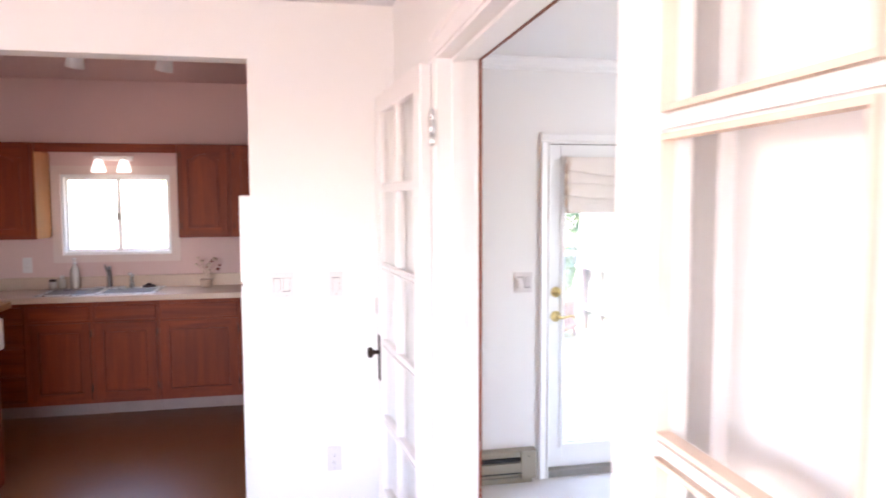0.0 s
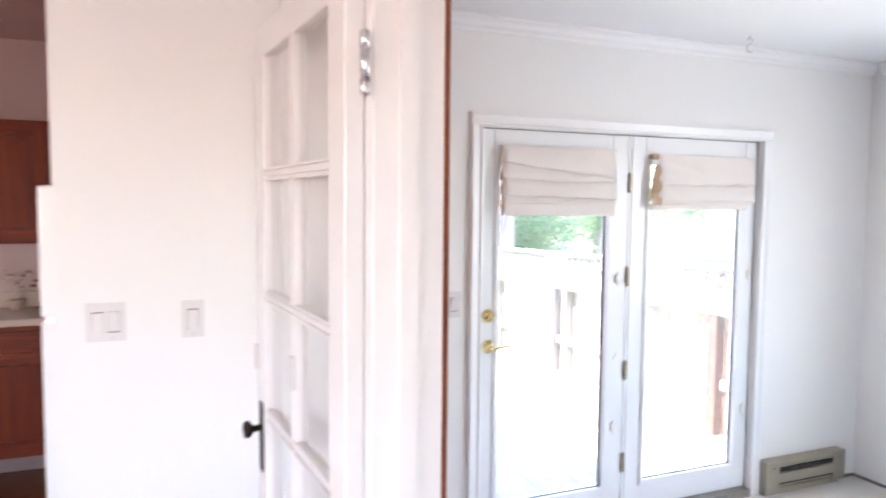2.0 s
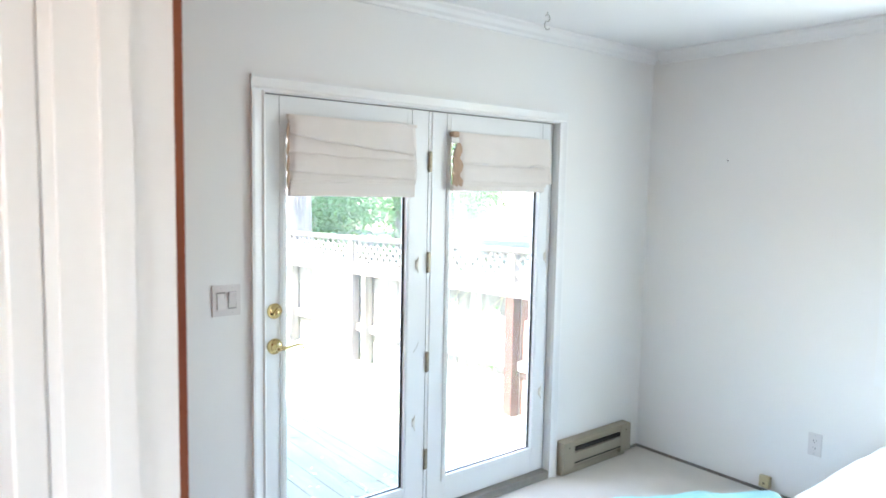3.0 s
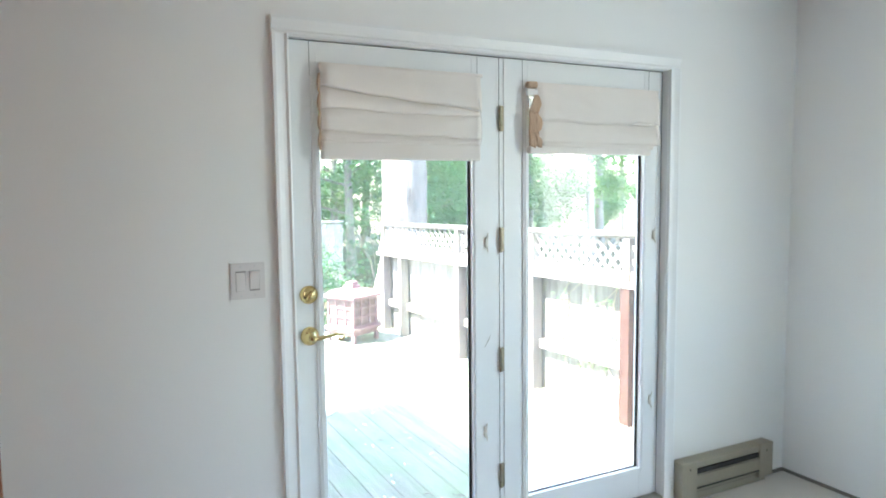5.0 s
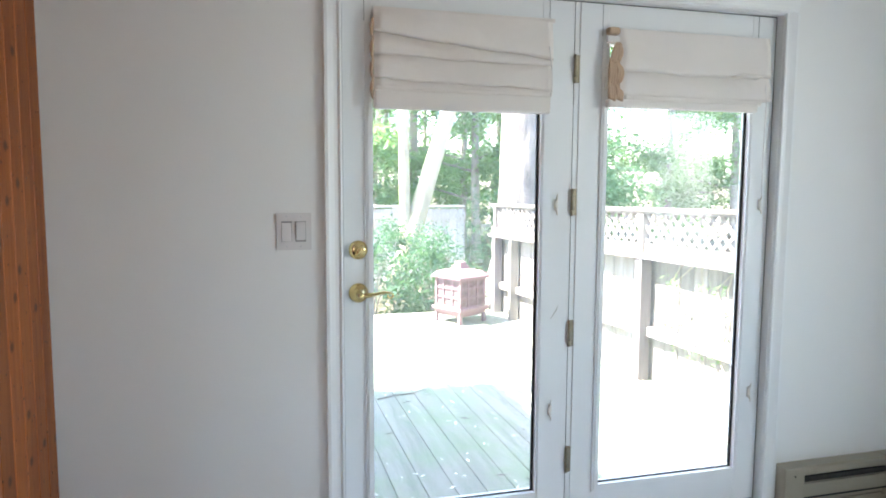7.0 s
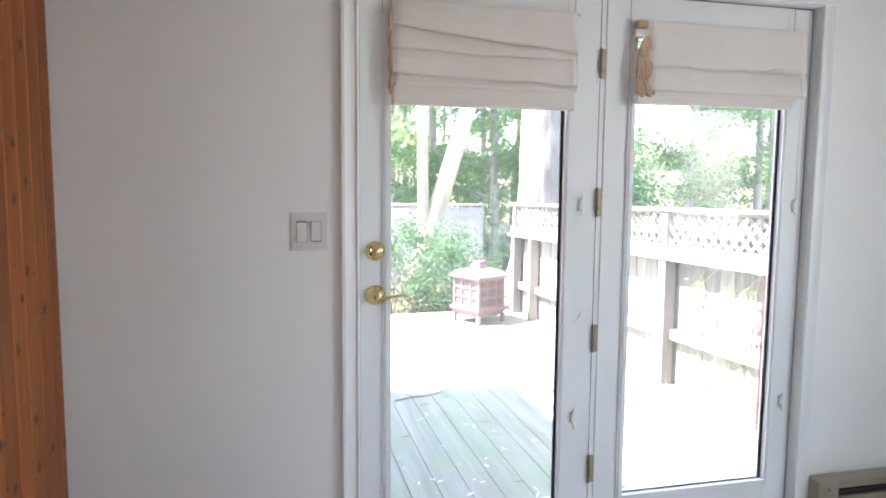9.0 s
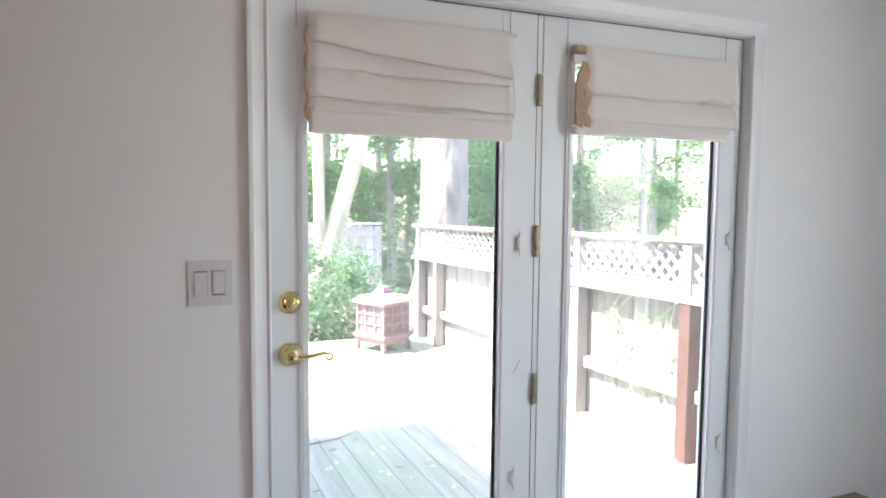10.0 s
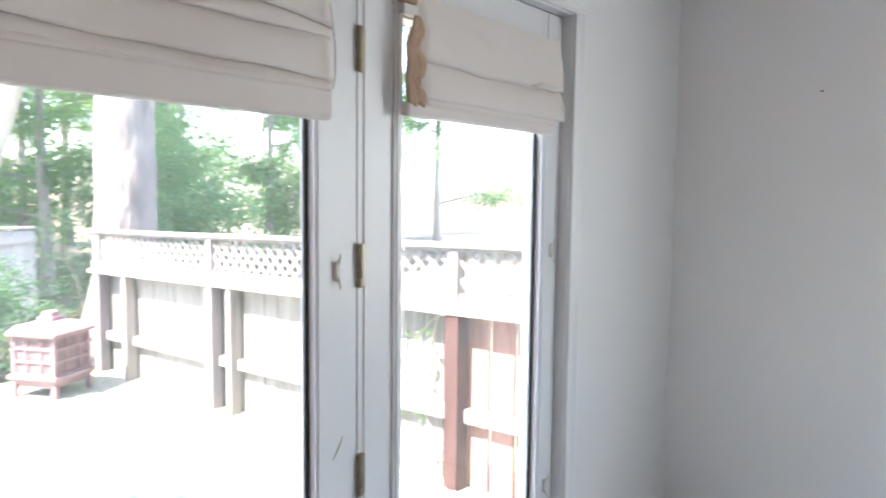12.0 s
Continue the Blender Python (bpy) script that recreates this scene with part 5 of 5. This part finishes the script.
# ---- trees ----


def leaves(bm, rng, centre, spread, count, size):
    """Loose leaves round a centre."""
    for _ in range(count):
        p = Vector(centre) + Vector((rng.gauss(0, spread), rng.gauss(0, spread), rng.gauss(0, spread * 0.6)))
        e = Euler((rng.uniform(-0.9, 0.9), rng.uniform(-0.9, 0.9), rng.uniform(0, 6.28))).to_matrix()
        l_, w_ = size * rng.uniform(0.7, 1.3), size * rng.uniform(0.35, 0.6)
        vs = [bm.verts.new(p + e @ Vector(c)) for c in ((-l_, 0, 0), (0, -w_, 0.15 * l_), (l_, 0, 0), (0, w_, 0.15 * l_))]
        bm.faces.new(vs)


def tree(seed, height, radius, crown_low, bark, leaf_mat, label, lean=(0, 0), clumps=60, per=42, leaf=0.075, reach=2.4, rows=13, around=16):
    """A tapered trunk with limbs and a crown of leaf clumps along them."""
    rng = random.Random(seed)
    t = thing("tree", label, "tree", (0, 0, 0), "woodland trees")
    pts, rad = [], []
    for i in range(rows):
        u = i / (rows - 1)
        flare = 1 + 0.7 * max(0, 1 - u * 14)
        pts.append((lean[0] * u + 0.06 * math.sin(u * 5 + seed), lean[1] * u + 0.06 * math.cos(u * 4 + seed), height * u))
        rad.append(max(0.015, radius * (1 - 0.75 * u) * flare))
    trunk = tube(pts, rad, around)
    for v in trunk.verts:
        axis = Vector((lean[0] * v.co.z / height, lean[1] * v.co.z / height, v.co.z))
        out = (v.co - axis).normalized()
        plate = noise.noise(Vector((v.co.x * 9 / radius * 0.3, v.co.y * 9 / radius * 0.3, v.co.z * 3.2)))
        v.co += out * radius * (0.03 * noise.noise(v.co * 1.4) + 0.045 * max(-0.5, plate))
    tr = part("trunk", smooth(trunk), bark, t)
    bm = bmesh.new()
    for b in range(12):
        u = rng.uniform(crown_low, 0.97)
        i = min(rows - 2, int(u * (rows - 1)))
        base = Vector(pts[i]).lerp(Vector(pts[i + 1]), u * (rows - 1) - i)
        a, ln = rng.uniform(0, 6.28), reach * rng.uniform(0.5, 1.1) * (1.15 - u * 0.6)
        mid = base + Vector((math.cos(a) * ln * 0.5, math.sin(a) * ln * 0.5, 0.12 * ln))
        tip = base + Vector((math.cos(a) * ln, math.sin(a) * ln, 0.10 * ln))
        part("limb", tube([base, mid, tip], [radius * 0.28, radius * 0.16, 0.008], 6), bark, tr)
        for c in range(max(2, clumps // 12)):
            w_ = rng.uniform(0.25, 1.1)
            leaves(bm, rng, base.lerp(tip, w_) + Vector((rng.gauss(0, 0.25), rng.gauss(0, 0.25), rng.gauss(0, 0.2))), 0.26, per, leaf)
    tagged(part("crown", bm, leaf_mat, t), kind="stuff")
    return t


oak = tree(1, 11, 0.11, 0.10, BARK3, LEAF, "slender broad-leaved tree in the wood behind the yard", (0.3, 0.2), 96, 150, 0.066, 2.7)
ash = tree(2, 9, 0.08, 0.06, BARK2, LEAF_FAR, "young leafy tree in the wood behind the yard", (-0.4, 0.3), 96, 150, 0.060, 2.3)
maple = tree(3, 12, 0.14, 0.16, BARK3, LEAF, "tall leafy tree in the wood behind the yard", (0.2, -0.3), 96, 150, 0.070, 3.0)
oak.matrix_world = pose(0.4, 12.5, GZ)
ash.matrix_world = pose(5.2, 10.8, GZ)
maple.matrix_world = pose(3.4, 14.5, GZ, 0, 0, 40)
rng = random.Random(21)
spots = [(-1.6, 13.5), (1.9, 11.6), (6.4, 13.2), (4.6, 12.6), (2.7, 15.5), (0.6, 16.8), (5.2, 16.0), (8.4, 15.4), (-0.6, 19.5), (3.8, 20.0), (7.4, 19.5), (2.2, 19.0),
         (10.2, 20.0), (1.8, 24.0), (-3.6, 17.5), (6.0, 24.0), (4.4, 26.0), (9.6, 25.0), (0.0, 27.0), (13.5, 24.0), (19.0, 20.0), (11.0, 15.0), (12.8, 17.5), (13.4, 14.4), (11.4, 12.4), (14.8, 16.2), (16.4, 13.4), (10.0, 17.4)]
for i, (x, y) in enumerate(spots):
    copy_thing((oak, ash, maple)[i % 3], pose(x, y, GZ - rng.uniform(0, 0.4), 0, 0, rng.uniform(0, 360)))

pine = tree(7, 15, 0.33, 0.55, BARK, LEAF, "massive straight tree trunk just behind the fence", (0.15, 0.1), 48, 50, 0.09, 3.0, 260, 56)
pine.matrix_world = pose(2.93, 6.0, GZ)
slim = tree(8, 10, 0.10, 0.45, BARK2, LEAF, "slim pale upright tree behind the yard", (0.05, 0.1), 48, 50, 0.08, 2.0)
slim.matrix_world = pose(1.92, 8.5, GZ)
bent = tree(9, 8, 0.17, 0.55, BARK2, LEAF, "slim pale leaning tree behind the yard", (2.75, 0.3), 48, 50, 0.08, 2.0)
bent.matrix_world = pose(1.76, 8.5, GZ)

# Out-of-view tree, added so that its crown breaks up the sun on the deck.
over = tree(11, 7.6, 0.2, 0.5, BARK, LEAF, "unseen tree added to dapple the deck with shade", (3.0, -1.6), 60, 60, 0.085, 2.1)
over.matrix_world = pose(-6.7, 3.7, GZ)

# shrubs at the deck's end


def shrub(x, y, r, h, seed, label):
    rng = random.Random(seed)
    b = thing("shrub", label, "shrub", (x, y, GZ), "shrubs")
    bm = bmesh.new()
    for k in range(7):
        a = rng.uniform(0, 6.28)
        tip = (x + r * 0.6 * math.cos(a), y + r * 0.6 * math.sin(a), GZ + h * rng.uniform(0.6, 0.95))
        part("stem", tube([(x, y, GZ), (x + r * 0.2 * math.cos(a), y + r * 0.2 * math.sin(a), GZ + h * 0.4), tip], [0.012, 0.009, 0.004], 5), BARK, b)
    for k in range(85):
        a, q, u = rng.uniform(0, 6.28), math.sqrt(rng.random()), rng.random()
        prof = math.sin(math.pi * min(1, 0.18 + 0.82 * u)) ** 0.6
        c = (x + r * q * prof * math.cos(a), y + r * q * prof * math.sin(a), GZ + 0.08 + h * u * (0.85 + 0.25 * rng.random()))
        leaves(bm, rng, c, 0.09, 26, 0.030)
    tagged(part("foliage", bm, SHRUB, b), kind="stuff")
    return b


for i, (x, y, r, h) in enumerate(((0.0, 5.75, 0.75, 1.15), (0.95, 5.7, 0.70, 1.12), (1.75, 5.85, 0.60, 0.98), (-1.1, 5.9, 0.8, 1.15), (0.5, 6.6, 0.8, 1.2), (1.45, 6.7, 0.75, 1.15), (2.1, 7.4, 0.6, 1.05), (3.75, 8.9, 0.75, 1.75), (4.6, 9.2, 0.8, 1.6))):
    shrub(x, y, r, h, 40 + i, "dense small-leaved green shrub at the deck's end")

# ---- pieces: pine boards, deck boards, fence boards ----


def board_mesh(name, w, t, length, mat, axis):
    """A board with eased long edges; its width runs along the first free axis."""
    e = min(0.004, t * 0.3)
    prof = [(-w / 2, 0), (w / 2, 0), (w / 2, t - e), (w / 2 - e, t), (-w / 2 + e, t), (-w / 2, t - e)]
    bm = bmesh.new()
    ends = []
    for s_ in (0, length):
        ring = []
        for a, b in prof:
            ring.append(bm.verts.new({"pine": (b, a, s_), "deck": (a, s_, b), "fence": (-b, a, s_)}[axis]))
        ends.append(ring)
    for i in range(6):
        bm.faces.new((ends[0][i], ends[0][(i + 1) % 6], ends[1][(i + 1) % 6], ends[1][i]))
    bm.faces.new(ends[0]), bm.faces.new(ends[1])
    return mesh_of(name, bm, mat)


def piece(name, me, parent, at, rz=0.0):
    ob = new(name, me)
    ob.parent = parent
    ob.matrix_parent_inverse = parent.matrix_world.inverted()
    ob.location = at
    ob.rotation_euler = (0, 0, rz)
    return ob


PW = 0.0945
full = board_mesh("pine_board", PW - 0.001, 0.015, ZC - 0.002, PINE, "pine")
short = board_mesh("pine_board_short", PW - 0.001, 0.015, ZC - JZ - 0.024, PINE, "pine")
wall_pine = bpy.data.objects["wall_west"]
y = YW - 0.004 - PW / 2
while y > -4.25:
    if y + PW / 2 < JY0 + 0.02 and y - PW / 2 > JY1 - 0.02 or (y - PW / 2 < JY0 + 0.02 < y + PW / 2) or (y - PW / 2 < JY1 - 0.02 < y + PW / 2):
        piece("board", short, wall_pine, (XP - 0.0155, y, JZ + 0.021))
    else:
        piece("board", full, wall_pine, (XP - 0.0155, y, 0.001))
    y -= PW
for k in range(18):
    yy, zz = (-0.062, -0.105, -0.205, -0.252)[k % 4] + 0.004 * math.sin(7 * k), 0.42 + 0.098 * k + 0.02 * math.sin(5 * k)
    n_ = thing("nail_head", "dark nail head in the pine boards", "nail", (XP, yy, zz), "nails")
    part("head", moved(turned([(0.003, -0.004), (0.003, 0.0005), (0, 0.001)], 8, "x"), pose(XP, yy, zz)), DARK_BRONZE, n_)

# Black sheet under the planks puts the shade of their gaps into colour.
deck = structure("deck", boxes((-1.6, 0.17, GZ, 2.5, 0.21, DZ - 0.03), (-1.6, 2.5, GZ, 2.5, 2.55, DZ - 0.03), (-1.6, 5.05, GZ, 2.5, 5.09, DZ - 0.03), (-1.6, 0.21, DZ - 0.06, 2.5, 5.05, DZ - 0.045)), BLACK, "weathered grey-green wooden deck", "deck")
rng = random.Random(8)
longb = [board_mesh("deck_board", 0.1412, 0.028, 4.92, DECK, "deck")]
x = -1.55
while x < 2.47:
    piece("plank", longb[0], deck, (x, 0.165 + rng.uniform(-0.01, 0.01), DZ - 0.028 + rng.uniform(-0.0015, 0.0015)))
    x += 0.1435

rng = random.Random(5)
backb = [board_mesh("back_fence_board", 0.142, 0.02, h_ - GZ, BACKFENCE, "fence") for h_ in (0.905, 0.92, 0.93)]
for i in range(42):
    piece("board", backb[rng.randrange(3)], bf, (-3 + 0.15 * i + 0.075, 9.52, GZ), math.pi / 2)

# side fence: posts, beam, lattice, boards
sf = thing("side_fence", "weathered board fence with a lattice top beside the deck", "fence", (2.3, 2.8, GZ))
fb = board_mesh("fence_board", 0.138, 0.018, 0.875 - GZ, FENCE, "fence")
fr_ = board_mesh("fence_board_red", 0.138, 0.018, 0.875 - GZ, REDFENCE, "fence")
rng = random.Random(15)
slope = math.atan(0.05)
y = 0.22
while y < 5.05:
    red = y < 1.1
    piece("board", fr_ if red else fb, sf, (fence_x(y) + 0.085 + rng.uniform(-0.003, 0.003), y, GZ + fence_drop(y) - rng.uniform(0.0, 0.02)), slope)
    y += 0.155 if red else 0.1415
for y in (4.935, 4.475, 3.275, 3.035, 2.125, 1.085):
    w_ = 0.03 if y in (4.475, 3.035) else 0.045
    part("post", soft_box(fence_x(y) - 0.045, y - w_, DZ - 0.3, fence_x(y) + 0.045, y + w_, 0.855 + fence_drop(y), 0.004, 1), REDPOST if y < 1.5 else FENCE if y in (4.475, 3.035) else POST, sf)


def along(y0, y1, dx0, dx1, z0, z1, mat, name):
    bm = bmesh.new()
    vs = [bm.verts.new((fence_x(y) + dx, y, z + fence_drop(y))) for y in (y0, y1) for dx in (dx0, dx1) for z in (z0, z1)]
    for f in ((0, 1, 3, 2), (4, 5, 7, 6), (0, 1, 5, 4), (2, 3, 7, 6), (0, 2, 6, 4), (1, 3, 7, 5)):
        bm.faces.new([vs[i] for i in f])
    return part(name, bm, mat, sf)


along(0.17, 5.06, -0.055, 0.10, 0.856, 0.892, FENCE, "beam")
along(0.17, 5.06, -0.02, 0.02, 0.893, 0.965, FENCE, "lattice_bottom_rail")
along(0.17, 5.06, -0.03, 0.03, 1.187, 1.207, FENCE, "lattice_top_rail")
along(0.17, 5.06, -0.05, 0.05, 1.208, 1.230, FENCE, "cap")
along(0.17, 5.06, 0.012, 0.065, 0.272, 0.345, FENCE, "rail")
for y in (4.935, 3.275, 2.125, 1.085):
    part("lattice_post", boxes((fence_x(y) - 0.035, y - 0.03, 0.893 + fence_drop(y), fence_x(y) + 0.035, y + 0.03, 1.186 + fence_drop(y))), FENCE, sf)
bm = bmesh.new()
h_ = 0.235
k = 0
yy = -0.1
while yy < 5.0:
    for sgn, dx in ((1, -0.006), (-1, 0.006)):
        ya, yb = (yy, yy + h_) if sgn > 0 else (yy + h_, yy)
        if min(ya, yb) > 0.17 and max(ya, yb) < 5.06:
            wv = 0.017
            vs = [bm.verts.new((fence_x(yc) + dx + d, yc + o, z)) for (yc, z) in ((ya, 0.958 + fence_drop(ya)), (yb, 1.192 + fence_drop(yb))) for d in (-0.004, 0.004) for o in (-wv, wv)]
            for f in ((0, 1, 3, 2), (4, 5, 7, 6), (0, 1, 5, 4), (2, 3, 7, 6), (0, 2, 6, 4), (1, 3, 7, 5)):
                bm.faces.new([vs[i] for i in f])
    yy += 0.098
tagged(part("lattice", bm, FENCE, sf, "crossed lattice strips"), kind="stuff")

# creeper on the fence and litter on the deck
cr = thing("creeper", "thin creeper with sparse leaves climbing the fence", "vine", (fence_x(1.5), 1.35, DZ))
rng = random.Random(33)
bm = bmesh.new()
for k in range(5):
    y0 = rng.uniform(1.15, 1.75)
    pts = [(fence_x(y0) + 0.055, y0, DZ - 0.02)]
    for j in range(6):
        pts.append((fence_x(y0) + 0.055 - rng.uniform(0, 0.05), y0 + rng.uniform(-0.12, 0.12), DZ + 0.16 * (j + 1)))
    part("stem", tube(pts, 0.003, 5), BARK2, cr)
    for p in pts[1:]:
        leaves(bm, rng, (p[0] - 0.02, p[1], p[2]), 0.035, 5, 0.022)
tagged(part("foliage", bm, LEAF, cr), kind="stuff")
bm = bmesh.new()
rng = random.Random(77)
for k in range(980):
    x_, y_ = rng.uniform(-1.5, 2.35), 0.25 + 4.6 * rng.random() ** 1.5
    if rng.random() < 0.45:
        x_ = 2.42 - abs(rng.gauss(0, 0.18))
    e = Euler((rng.uniform(-0.35, 0.35), rng.uniform(-0.35, 0.35), rng.uniform(0, 6.28))).to_matrix()
    l_, w_ = rng.uniform(0.005, 0.024), rng.uniform(0.004, 0.012)
    vs = [bm.verts.new(Vector((x_, y_, DZ + 0.008)) + e @ Vector(c)) for c in ((-l_, 0, 0), (0, -w_, 0.003), (l_, 0, 0), (0, w_, 0.003))]
    bm.faces.new(vs)
tagged(part("leaf_litter", bm, LITTER), "dry leaves scattered over the deck", "leaf litter", kind="stuff")
bm = bmesh.new()
for k in range(110):
    x_, y_ = rng.uniform(-1.0, 2.35), 0.3 + 4.4 * rng.random() ** 1.4
    a, ln = rng.uniform(0, 6.28), rng.uniform(0.012, 0.05)
    d_, n_ = Vector((math.cos(a), math.sin(a), 0)) * ln, Vector((-math.sin(a), math.cos(a), 0)) * rng.uniform(0.003, 0.007)
    c_ = Vector((x_, y_, DZ + 0.006))
    vs = [bm.verts.new(c_ + v) for v in (-d_, -n_, d_, n_)]
    tip = bm.verts.new(c_ + Vector((0, 0, 0.006)))
    for i in range(4):
        bm.faces.new((vs[i], vs[(i + 1) % 4], tip))
tagged(part("bark_litter", bm, BARK), "dark bits of bark and twigs on the deck", "leaf litter", kind="stuff")
tw = thing("twig", "thin bent twig lying on the deck", "twig", (0.6, 2.2, DZ))
part("stick", tube([(0.40, 2.12, DZ + 0.006), (0.51, 2.165, DZ + 0.008), (0.66, 2.19, DZ + 0.007), (0.775, 2.25, DZ + 0.012)], [0.004, 0.005, 0.004, 0.002], 6), BARK, tw)
